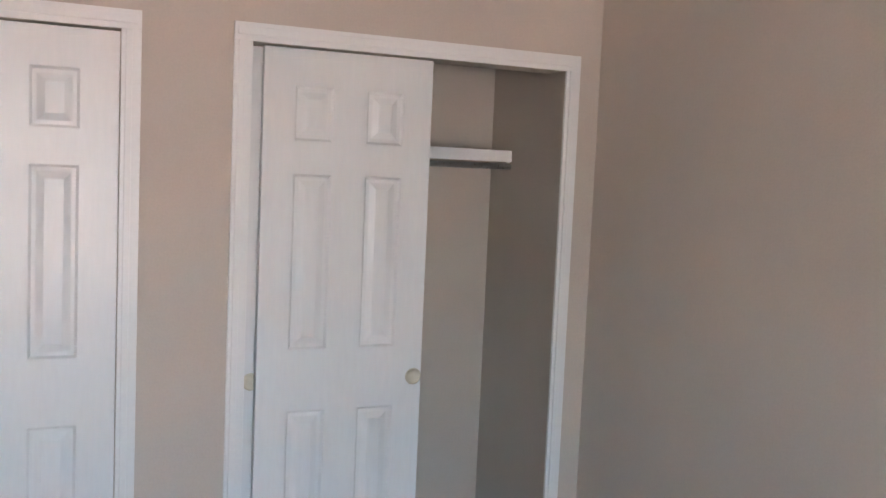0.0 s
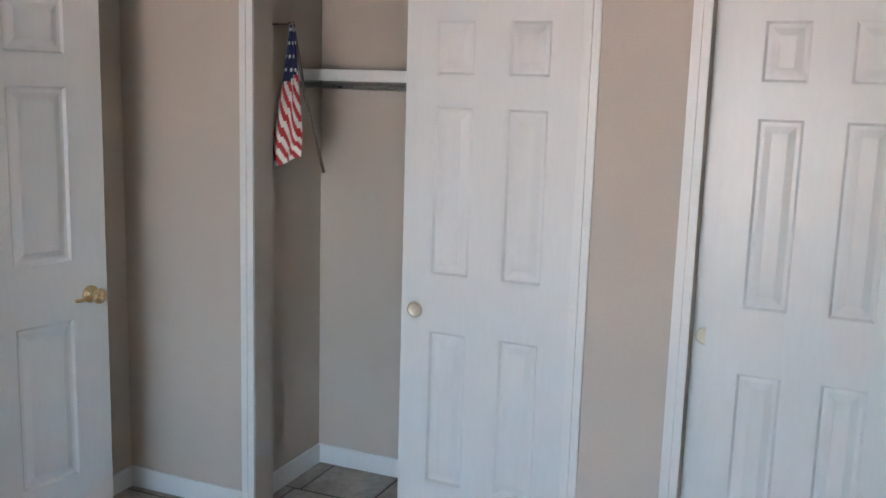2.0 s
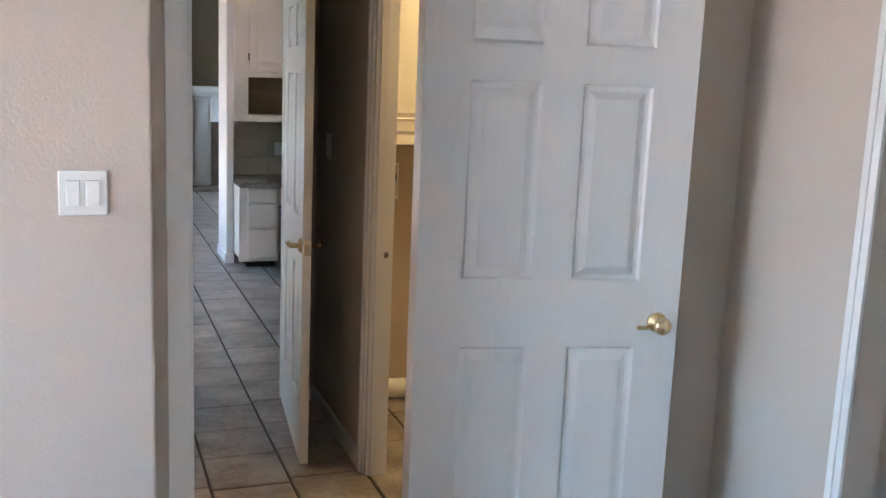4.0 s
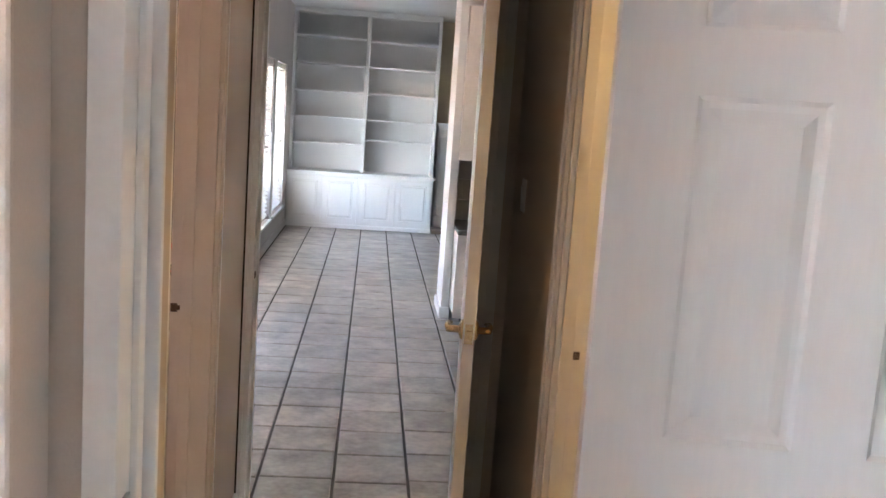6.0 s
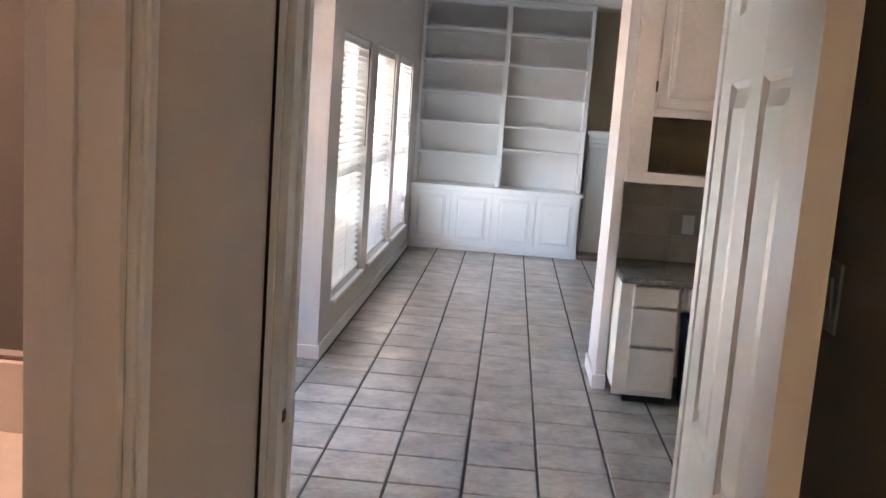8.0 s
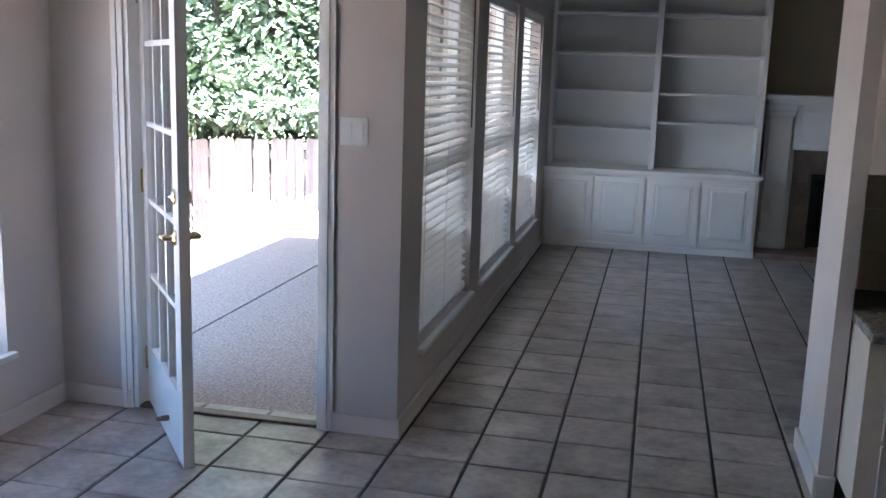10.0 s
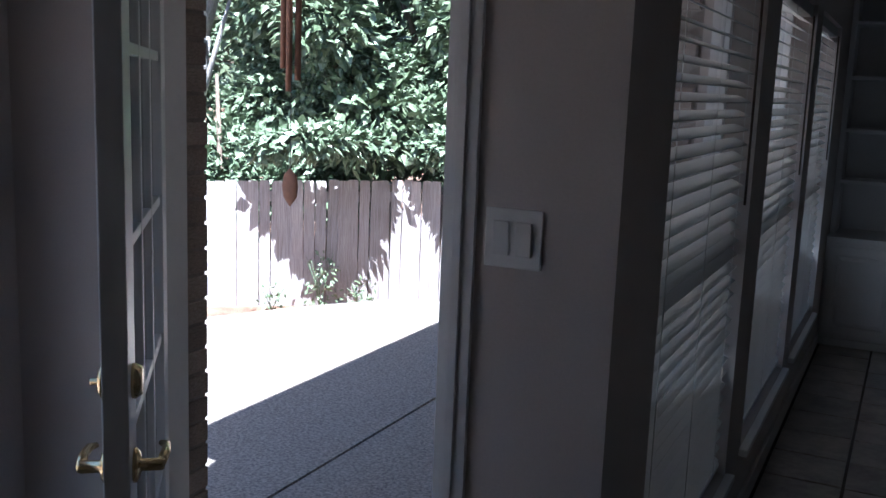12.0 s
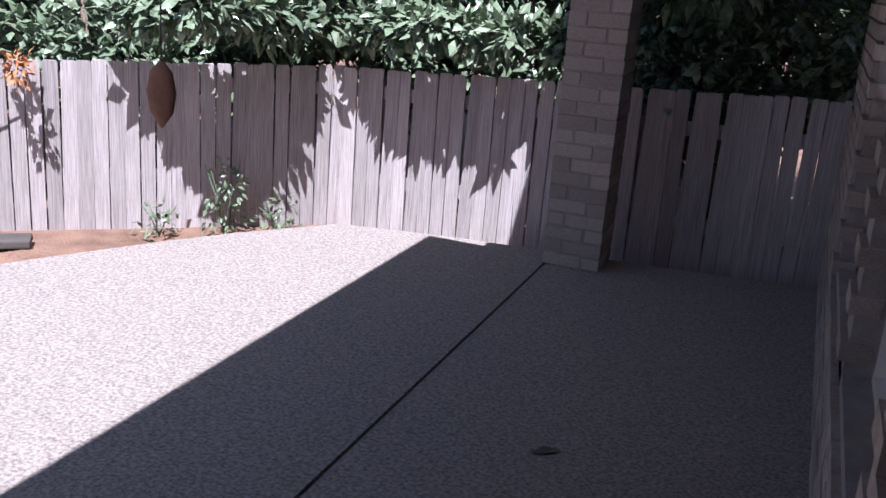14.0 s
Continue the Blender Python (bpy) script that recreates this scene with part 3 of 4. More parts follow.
for k, (y0, y1) in enumerate(((6.55, 7.70), (8.01, 9.18), (9.43, 10.55))):
    sash_window("window_%d" % (k + 1), pose(-0.975, y0, 0.30, 0, 0, 90), y1 - y0, 1.68, "tall white single-hung window behind blinds")
    blind(pose(-0.985, y0 + 0.01, 0.315, 0, 0, 90), y1 - y0 - 0.02, 1.66, "cream slatted blind with half-open slats in a tall window", 24)
sash_window("window_4", pose(-2.54, 4.45, 0.33, 0, 0, 90), 1.38, 1.65, "white window in the nook side wall")
# Bedroom window is out of view, added to let the daylight in.
sash_window("window_5", pose(-3.3, -1.85, 0.55, 0, 0, 90), 1.5, 1.5, "white bedroom window, unseen and added for daylight")


# ---- French door ----
def french_door():
    fx0, fx1 = -2.19, -1.31
    e = thing("french_door_frame", I4, "white exterior door frame with a dark threshold", "door frame")
    e["kind"] = "structure"
    part("side_jamb", boxes([(fx0, fx0 + 0.02, 6.20, 6.42, 0, 2.06)], 0.002), WHITE, e)
    part("side_jamb", boxes([(fx1 - 0.02, fx1, 6.20, 6.42, 0, 2.06)], 0.002), WHITE, e)
    part("head_jamb", boxes([(fx0, fx1, 6.20, 6.42, 2.04, 2.06)], 0.002), WHITE, e)
    part("threshold", boxes([(fx0 + 0.02, fx1 - 0.02, 6.205, 6.262, -0.06, 0.012)], 0.004), BRONZE, e, "dark metal threshold")
    part("sill_nose", boxes([(fx0 + 0.02, fx1 - 0.02, 6.262, 6.32, -0.12, -0.02)], 0.006), GALV, e, "pale metal sill nose")
    part("sill_slab", boxes([(fx0 + 0.02, fx1 - 0.02, 6.32, 6.50, -0.30, -0.075)], 0.008), AGG, e, "aggregate sill under the door")
    part("weather_strip", boxes([(fx1 - 0.032, fx1 - 0.02, 6.255, 6.27, 0.02, 2.04)], 0.002), PLASTIC, e)
    casing("french_door_casing", pose(fx0, 6.20, 0), fx1 - fx0, 2.06, "white moulded casing round the French door", 0.055)
    a = -51.5
    d = thing("french_door", pose(-2.161, 6.272, 0.015, 0, 0, a), "white glazed French door standing half open", "door")
    w, h, t, st = 0.825, 2.03, 0.042, 0.105
    bm = boxes([(0, st, 0, t, 0, h), (w - st, w, 0, t, 0, h)], 0.003)
    box(bm, st, w - st, 0.0003, t - 0.0003, 0, 0.27, 0.003)
    box(bm, st, w - st, 0.0003, t - 0.0003, h - 0.12, h, 0.003)
    part("leaf_frame", bm, DOORW, d)
    nx, nz = 3, 5
    gw, gh = (w - 2 * st) / nx, (h - 0.39) / nz
    for i in range(1, nx):
        x = st + gw * i
        part("muntin", boxes([(x - 0.011, x + 0.011, 0.005, t - 0.005, 0.27, h - 0.12)], 0.003), DOORW, d)
    for j in range(1, nz):
        z = 0.27 + gh * j
        part("muntin", boxes([(st, w - st, 0.006, t - 0.006, z - 0.011, z + 0.011)], 0.003), DOORW, d)
    for i in range(nx):
        for j in range(nz):
            g = part("pane", boxes([(st + gw * i + 0.008, st + gw * (i + 1) - 0.008, t / 2 - 0.002, t / 2 + 0.002, 0.278 + gh * j, 0.262 + gh * (j + 1))]), GLASS, d)
            g.visible_shadow = False
    lever(d, w - 0.06, 0, 0.88, -1, -1)
    lever(d, w - 0.06, t, 0.88, 1, -1)
    part("deadbolt", moved(turned([(0.03, 0), (0.03, 0.006), (0.02, 0.012), (0.006, 0.014), (0.006, 0.026)]), pose(w - 0.06, 0, 1.03, 90)), BRASS, d, "round brass deadbolt")
    part("deadbolt", moved(turned([(0.03, 0), (0.03, 0.006), (0.024, 0.016)]), pose(w - 0.06, t, 1.03, -90)), BRASS, d, "round brass deadbolt")
    for z in (0.2, 1.0, 1.8):
        part("hinge", moved(turned([(0.007, -0.05), (0.007, 0.05)], 10), pose(-0.006, -0.004, z)), BRASS, d)
    part("door_stop", moved(turned([(0.012, 0), (0.012, 0.02), (0.008, 0.05)], 12), pose(w - 0.3, 0, 0.1, 90)), BRONZE, d)


french_door()


# ---- bookcase ----
def raised_door(name, parent, x0, x1, y, z0, z1, mat):
    """A cabinet door with frame and raised panel facing -y."""
    bm = boxes([(x0, x1, y, y + 0.018, z0, z1)], 0.003)
    g = 0.052
    dd = part(name, bm, mat, parent)
    p = bmesh.new()
    rings = []
    for gg, yy in ((g, -0.0005), (g + 0.006, -0.006), (g + 0.012, -0.002), (g + 0.014, -0.002), (g + 0.034, -0.009)):
        rings.append([p.verts.new(v) for v in ((x0 + gg, y + yy, z0 + gg), (x1 - gg, y + yy, z0 + gg), (x1 - gg, y + yy, z1 - gg), (x0 + gg, y + yy, z1 - gg))])
    for a, b in zip(rings, rings[1:]):
        for q in range(4):
            p.faces.new((a[q], a[(q + 1) % 4], b[(q + 1) % 4], b[q]))
    p.faces.new(rings[-1])
    part("raised_panel", p, mat, dd)
    return dd


def bookcase():
    e = thing("bookcase", I4, "tall white built-in bookcase, empty shelves over four cupboard doors", "bookcase")
    x0, x1, fy, uy, by = -0.972, 0.885, 11.05, 11.22, 11.55
    part("base_carcass", boxes([(x0, x1, fy, by, 0.0, 0.675)], 0.003), CAB, e)
    part("plinth", boxes([(x0, x1, fy - 0.022, fy, 0.0, 0.05)], 0.004), CAB, e)
    part("cupboard_top", boxes([(x0, x1 + 0.025, fy - 0.035, by, 0.675, 0.712)], 0.006), CAB, e)
    for a, b in ((-0.955, -0.525), (-0.505, -0.075), (-0.045, 0.395), (0.415, 0.855)):
        raised_door("cupboard_door", e, a, b, fy - 0.019, 0.075, 0.65, CAB)
    part("back_panel", boxes([(x0, x1, by - 0.02, by, 0.712, 2.72)]), CAB, e)
    for a, b in ((x0, x0 + 0.035), (-0.062, -0.012), (x1 - 0.04, x1)):
        part("upright", boxes([(a, b, uy, by - 0.02, 0.712, 2.72)], 0.003), CAB, e)
    part("cornice", boxes([(x0, x1, uy - 0.004, uy + 0.02, 2.67, 2.735), (x0, x1, uy - 0.02, uy, 2.70, 2.735)], 0.003), CAB, e)
    for z in (1.05, 1.38, 1.715, 2.06, 2.40):
        part("shelf", boxes([(x0 + 0.035, -0.062, uy + 0.006, by - 0.02, z - 0.011, z + 0.011)], 0.002), CAB, e)
    for z in (1.125, 1.375, 1.715, 2.05, 2.375):
        part("shelf", boxes([(-0.012, x1 - 0.04, uy + 0.006, by - 0.02, z - 0.011, z + 0.011)], 0.002), CAB, e)


bookcase()


def fireplace():
    e = thing("fireplace", I4, "white wooden fireplace mantel round dark stone and a black firebox", "fireplace")
    y = 11.42
    part("chimney_breast", boxes([(0.93, 1.19, y, 11.9, 0, 1.33), (2.35, 2.6, y, 11.9, 0, 1.33), (1.19, 2.35, y, 11.9, 0.93, 1.33)]), WHITE, e)
    for x in (0.955, 2.385):
        bm = boxes([(x, x + 0.19, y - 0.05, y, 0.16, 1.22)], 0.004)
        box(bm, x - 0.02, x + 0.21, y - 0.075, y, 0.0, 0.20, 0.006)
        box(bm, x - 0.015, x + 0.205, y - 0.07, y, 1.22, 1.27, 0.006)
        box(bm, x - 0.03, x + 0.22, y - 0.09, y, 1.27, 1.33, 0.008)
        part("pilaster", bm, WHITE, e)
    part("frieze", boxes([(1.165, 2.37, y - 0.03, y, 0.94, 1.33), (1.22, 2.32, y - 0.042, y - 0.03, 1.0, 1.27)], 0.004), WHITE, e)
    part("mantel_shelf", boxes([(0.905, 2.64, y - 0.16, 11.9, 1.36, 1.405), (0.925, 2.62, y - 0.12, 11.9, 1.33, 1.36)], 0.006), WHITE, e)
    sd = part("stone_surround", boxes([(1.19, 1.36, y + 0.03, 11.9, 0.05, 0.93), (2.2, 2.35, y + 0.03, 11.9, 0.05, 0.93), (1.36, 2.2, y + 0.03, 11.9, 0.72, 0.93)]), SURR, e)
    for k in range(3):
        for x in (1.195, 2.205):
            part("surround_tile", boxes([(x, x + 0.14, y + 0.022, y + 0.03, 0.06 + 0.29 * k, 0.34 + 0.29 * k)], 0.002), SURR, sd)
    part("firebox", boxes([(1.36, 2.2, 11.75, 11.9, 0.05, 0.72), (1.36, 1.39, y + 0.06, 11.75, 0.05, 0.72), (2.17, 2.2, y + 0.06, 11.75, 0.05, 0.72)]), BLACK, e)
    part("fire_screen", boxes([(1.39, 2.17, y + 0.07, y + 0.085, 0.06, 0.10), (1.39, 2.17, y + 0.07, y + 0.085, 0.66, 0.70), (1.39, 1.42, y + 0.07, y + 0.085, 0.1, 0.66), (1.77, 1.79, y + 0.07, y + 0.085, 0.1, 0.66), (2.14, 2.17, y + 0.07, y + 0.085, 0.1, 0.66)], 0.002), BLACK, e)
    part("hearth", boxes([(0.90, 2.65, 11.02, y + 0.02, 0, 0.05)], 0.006), SURR, e, "brown stone hearth slab")


fireplace()


# ---- kitchen desk ----
def kitchen_desk():
    e = thing("desk_cabinet", I4, "cream painted desk cabinet with three drawers beside a knee space", "cabinet")
    fy = 5.84
    part("body", boxes([(0.745, 1.075, fy + 0.02, 6.52, 0.09, 0.685)], 0.003), KWOOD, e)
    part("toe_kick", boxes([(0.82, 1.06, fy + 0.08, 6.5, 0, 0.09)]), BLACK, e)
    part("face_frame", boxes([(0.745, 0.825, fy, fy + 0.02, 0.06, 0.685), (1.05, 1.075, fy, fy + 0.02, 0.06, 0.685), (0.825, 1.05, fy, fy + 0.02, 0.06, 0.09)], 0.002), KWOOD, e)
    for z0, z1 in ((0.095, 0.33), (0.345, 0.55), (0.565, 0.675)):
        part("drawer_front", boxes([(0.815, 1.06, fy - 0.019, fy, z0, z1)], 0.006), KWOOD, e)
    e = thing("desk_apron", I4, "cream painted apron drawer over the knee space", "cabinet")
    part("apron", boxes([(1.078, 1.80, fy + 0.002, fy + 0.03, 0.56, 0.685)], 0.003), KWOOD, e)
    part("drawer_front", boxes([(1.10, 1.78, fy - 0.017, fy + 0.002, 0.575, 0.675)], 0.006), KWOOD, e)
    e = thing("desk_cabinet", I4, "cream painted cabinet beyond the knee space", "cabinet")
    part("body", boxes([(1.80, 2.5, fy, 6.52, 0.0, 0.685)], 0.003), KWOOD, e)
    part("door", boxes([(1.82, 2.48, fy - 0.019, fy, 0.1, 0.66)], 0.006), KWOOD, e)
    e = thing("desk_counter", I4, "brown speckled granite desk counter with an eased edge", "countertop")
    part("slab", boxes([(0.740, 2.52, 5.80, 6.52, 0.686, 0.722)], 0.01), GRANITE, e)
    e = thing("backsplash", I4, "tan stone tile backsplash behind the desk", "backsplash")
    e["kind"] = "structure"
    for i in range(6):
        for j in range(3):
            part("tile", boxes([(0.78 + 0.305 * i, 0.78 + 0.305 * i + 0.300, 6.506, 6.519, 0.724 + 0.163 * j, 0.724 + 0.163 * j + 0.159)], 0.003), SPLASH, e)
    e = thing("wall_outlet", pose(1.19, 6.506, 0.955), "white wall outlet on the tile backsplash", "outlet")
    part("plate", boxes([(-0.036, 0.036, -0.006, 0, -0.058, 0.058)], 0.003), PLASTIC, e)
    for z in (-0.022, 0.022):
        part("socket", boxes([(-0.015, 0.015, -0.009, -0.006, z - 0.014, z + 0.014)], 0.003), PLASTIC, e)
    e = thing("upper_cabinet", I4, "cream painted wall cabinet with an open wood niche below its doors", "cabinet")
    y = 6.09
    x1 = 2.2
    part("carcass", boxes([(0.742, 0.797, y + 0.02, 6.52, 1.215, 2.35), (x1 - 0.02, x1, y + 0.02, 6.52, 1.215, 2.35), (0.797, x1 - 0.02, y + 0.02, 6.52, 1.215, 1.262), (0.797, x1 - 0.02, y + 0.02, 6.52, 1.6, 1.62), (0.797, x1 - 0.02, y + 0.02, 6.52, 2.33, 2.35)]), KWOOD, e)
    part("niche_back", boxes([(0.797, x1 - 0.02, 6.48, 6.519, 1.262, 1.6)]), NICHE, e, "bare brown wood niche back")
    part("niche_floor", boxes([(0.80, x1 - 0.022, y + 0.02, 6.48, 1.2625, 1.268)]), NICHE, e)
    part("niche_side", boxes([(0.7975, 0.803, y + 0.02, 6.48, 1.268, 1.598)]), NICHE, e)
    part("face_frame", boxes([(0.742, 0.855, y, y + 0.02, 1.215, 2.35), (0.855, x1, y, y + 0.02, 1.215, 1.275), (0.855, x1, y, y + 0.02, 1.585, 1.625), (0.855, x1, y, y + 0.02, 2.3, 2.35)], 0.002), KWOOD, e)
    for a, b in ((0.865, 1.30), (1.31, 1.745), (1.755, 2.19)):
        dd = raised_door("cabinet_door", e, a, b, y - 0.019, 1.635, 2.29, KWOOD)
        part("hinge", boxes([(a - 0.012, a, y - 0.012, y, 1.72, 1.78)], 0.002), BRONZE, dd)
    part("top_panel", boxes([(0.797, x1 - 0.02, y + 0.021, y + 0.03, 1.62, 2.33)]), KWOOD, e)


kitchen_desk()


def waste_bin():
    e = thing("waste_bin", pose(1.235, 5.98, 0.0), "dark blue plastic waste bin standing in the knee space", "waste bin")
    bm = bmesh.new()
    rings = []
    for hw, hd, z in ((0.085, 0.12, 0.0), (0.088, 0.125, 0.01), (0.105, 0.15, 0.47), (0.112, 0.158, 0.475), (0.112, 0.158, 0.49), (0.102, 0.147, 0.49), (0.085, 0.12, 0.03)):
        rings.append([bm.verts.new((hw * sx, hd * sy, z)) for sx, sy in ((-1, -0.8), (-0.8, -1), (0.8, -1), (1, -0.8), (1, 0.8), (0.8, 1), (-0.8, 1), (-1, 0.8))])
    for a, b in zip(rings, rings[1:]):
        for k in range(8):
            bm.faces.new((a[k], a[(k + 1) % 8], b[(k + 1) % 8], b[k]))
    bm.faces.new(rings[0][::-1])
    bm.faces.new(rings[-1])
    part("bucket", bm, BLUE, e)
    part("liner", boxes([(-0.113, 0.113, -0.159, -0.1585, 0.42, 0.492)]), BLACK, e, "dark bin liner fold")


waste_bin()


# ---- laundry ----
def laundry():
    e = thing("laundry_cabinet", I4, "white painted laundry wall cabinet with raised-panel doors", "cabinet")
    part("carcass", boxes([(0.76, 2.28, 2.18, 2.48, 1.36, 2.45)], 0.003), CAB, e)
    part("light_rail", boxes([(0.76, 2.28, 2.155, 2.18, 1.325, 1.37)], 0.003), CAB, e)
    for k in range(4):
        raised_door("cabinet_door", e, 0.775 + 0.375 * k, 1.14 + 0.375 * k, 2.161, 1.385, 2.43, CAB)
    part("underside_shelf", boxes([(0.76, 2.28, 2.18, 2.48, 1.325, 1.345)], 0.002), CAB, e)
    e = thing("outlet_box", pose(1.0, 2.498, 1.12), "white recessed laundry water outlet box with a dark valve", "outlet box")
    part("box_frame", boxes([(-0.06, 0.035, -0.01, 0, -0.09, -0.078), (-0.06, 0.035, -0.01, 0, 0.078, 0.09), (-0.06, -0.05, -0.01, 0, -0.078, 0.078), (0.025, 0.035, -0.01, 0, -0.078, 0.078)], 0.002), PLASTIC, e)
    part("valve", moved(turned([(0.02, 0), (0.032, 0.01), (0.032, 0.03), (0.012, 0.036)], 14), pose(-0.014, 0, 0.02, 90)), BLACK, e)
    e = thing("vent_duct", pose(1.10, 2.40, 0.056, 0, 0, -18), "short white dryer vent duct lying on the laundry floor", "duct")
    wallp = [(0.052, -0.13), (0.054, -0.11), (0.050, -0.10), (0.050, 0.05), (0.056, 0.06), (0.056, 0.10), (0.052, 0.105), (0.046, 0.10), (0.044, 0.0)]
    part("tube", moved(turned(wallp, 20), pose(0, 0, 0, 0, 90, 0)), PLASTIC, e)
    # Dark disc inside the tube paints the shade of its open end.
    part("dark_mouth", moved(turned([(0.0445, 0.055), (0.0445, 0.065)], 20), pose(0, 0, 0, 0, 90, 0)), DARK_LINT_SHADE, e, "dark disc for the shade in the open duct end")
    e = thing("dust_heap", pose(1.12, 2.30, 0.0), "small heap of dark lint on the laundry floor", "lint")
    part("lint", turned([(0.07, 0), (0.055, 0.012), (0.02, 0.02), (0.004, 0.022)], 9), DARK_LINT_SHADE, e)

laundry()


# ---- bathroom ----
def bathroom():
    e = thing("vanity", I4, "white bathroom vanity with a pale marble top", "vanity")
    part("cabinet_body", boxes([(-1.35, -0.54, 1.97, 2.48, 0.0, 0.82)], 0.003), CAB, e)
    part("countertop", boxes([(-1.37, -0.525, 1.94, 2.495, 0.82, 0.855)], 0.008), MARBLE, e)
    part("splashback", boxes([(-1.37, -0.525, 2.475, 2.495, 0.855, 1.0)], 0.004), MARBLE, e)
    for x in (-1.33, -0.93):
        raised_door("vanity_door", e, x, x + 0.37, 1.952, 0.1, 0.78, CAB)
    mm = bpy.data.materials.new("mirror_silver")
    mm.use_nodes = True
    b = mm.node_tree.nodes["Principled BSDF"]
    b.inputs["Metallic"].default_value, b.inputs["Roughness"].default_value = 1.0, 0.02
    b.inputs["Base Color"].default_value = (0.8, 0.8, 0.8, 1)
    e = thing("bath_mirror", I4, "frameless wall mirror over the vanity", "mirror")
    part("mirror_glass", boxes([(-1.37, -0.53, 2.49, 2.497, 1.01, 2.1)]), mm, e)
    e = thing("shower_head", pose(-1.15, 0.74, 1.98), "chrome shower head on a bent arm", "shower head")
    part("arm", tube([(0, 0, 0), (0, 0.08, 0.03), (0, 0.17, 0.02), (0, 0.22, -0.02)], 0.009, 10), CHROME, e)
    part("rose", moved(turned([(0.012, 0), (0.02, 0.02), (0.042, 0.06), (0.045, 0.07), (0.03, 0.072)]), pose(0, 0.215, -0.01, 215)), CHROME, e)
    part("flange", moved(turned([(0.03, 0), (0.028, 0.006), (0.012, 0.012)]), pose(0, 0, 0, -90)), CHROME, e)
    e = thing("flower_vase", pose(-0.66, 2.38, 0.855), "small vase of pink flowers with dark leaves on the vanity", "flowers")
    part("vase", turned([(0.025, 0), (0.034, 0.012), (0.036, 0.03), (0.024, 0.05), (0.027, 0.06)]), MARBLE, e)
    for k in range(7):
        a, r = k * 2.4, 0.02 + 0.011 * (k % 4)
        p = (r * math.cos(a), r * math.sin(a), 0.075 + 0.022 * (k % 3))
        bm = bmesh.new()
        for q in range(9):
            b1 = moved(turned([(0.003, 0), (0.012, 0.008), (0.015, 0.02), (0.01, 0.03)], 7), pose(*p, 25 * (q % 3), 15 * (q % 4), 40 * q))
            me = bpy.data.meshes.new("petals")
            b1.to_mesh(me)
            b1.free()
            bm.from_mesh(me)
            bpy.data.meshes.remove(me)
        part("flower", bm, PINK, e)
    bm = bmesh.new()
    for k in range(26):
        a, t = k * 2.4, 0.4 + 0.5 * (k % 5) / 5
        m = pose(0, 0, 0.05, 0, 0, math.degrees(a)) @ pose(0.0, 0, 0, 0, -70 + 60 * t, 0)
        q = [m @ Vector(v) for v in ((0.02, 0, 0), (0.06, 0.018, 0.004), (0.11, 0, -0.006), (0.06, -0.018, 0.004))]
        bm.faces.new([bm.verts.new(v) for v in q])
    part("leaves", bm, LEAF, e)


bathroom()

# ---- outdoors ----
GZ, PZ = -0.34, -0.15


def ground():
    bm = bmesh.new()
    n = 60
    vs = [[bm.verts.new((-3.0 + 500 * ((i / n - 0.5) ** 3) * 8, 10 + 500 * ((j / n - 0.5) ** 3) * 8, GZ + 0.02 * math.sin(i * 1.7) * math.sin(j * 2.3))) for j in range(n + 1)] for i in range(n + 1)]
    for i in range(n):
        for j in range(n):
            bm.faces.new((vs[i][j], vs[i + 1][j], vs[i + 1][j + 1], vs[i][j + 1]))
    structure("ground", bm, SOIL, "bare brown garden soil", "ground")


ground()


def slab(name, outline, label):
    bm = bmesh.new()
    f = bm.faces.new([bm.verts.new((x, y, PZ)) for x, y in outline])
    r = bmesh.ops.extrude_face_region(bm, geom=[f])
    bmesh.ops.translate(bm, verts=[v for v in r["geom"] if isinstance(v, bmesh.types.BMVert)], vec=(0, 0, -0.25))
    return structure(name, bm, AGG, label, "patio")


slab("pavement", [(-2.752, 6.40), (-1.18, 6.40), (-1.18, 11.62), (-2.752, 11.42)], "exposed aggregate patio slab under the roof")
slab("pavement", [(-9.0, 2.0), (-2.768, 2.0), (-2.768, 11.42), (-3.44, 11.34), (-4.1, 11.19), (-4.5, 10.65), (-4.72, 10.28), (-5.13, 9.5), (-5.5, 8.9), (-6.3, 8.2), (-9, 7.2)], "sunlit exposed aggregate patio slab with a curved edge")
structure("joint", boxes([(-2.768, -2.752, 6.4, 11.42, -0.4, PZ - 0.012)]), GROUT, "dark expansion joint between patio slabs", "joint")
structure("house_step", boxes([(-1.30, -1.18, 6.40, 6.44, -0.3, -0.032)]), MORTAR, "concrete footing under the French door", "step")

# patio roof (unseen, stepped and lengthened to shade slab and fence), beam and house roof
structure("patio_roof", boxes([(-3.05, -1.17, 6.40, 9.86, 2.55, 2.70), (-3.05, -2.98, 6.40, 9.86, 2.43, 2.55), (-2.55, -1.17, 9.86, 13.4, 2.55, 2.70)]), ROOFM, "unseen painted patio roof over the slab, shaped for the shade", "roof")
structure("patio_beam", boxes([(-2.72, -2.50, 6.40, 11.5, 2.35, 2.55)], 0.01), ROOFM, "painted beam on the brick column", "beam")

brick_mesh = None


def brick_piece(parent, m):
    global brick_mesh
    if brick_mesh is None:
        ob = part("brick", boxes([(-0.5, 0.5, -0.5, 0.5, -0.5, 0.5)], 0.03), BRICK, parent)
        brick_mesh = ob.data
    else:
        ob = new("brick", brick_mesh)
        ob.parent = parent
    ob.matrix_basis = m
    return ob


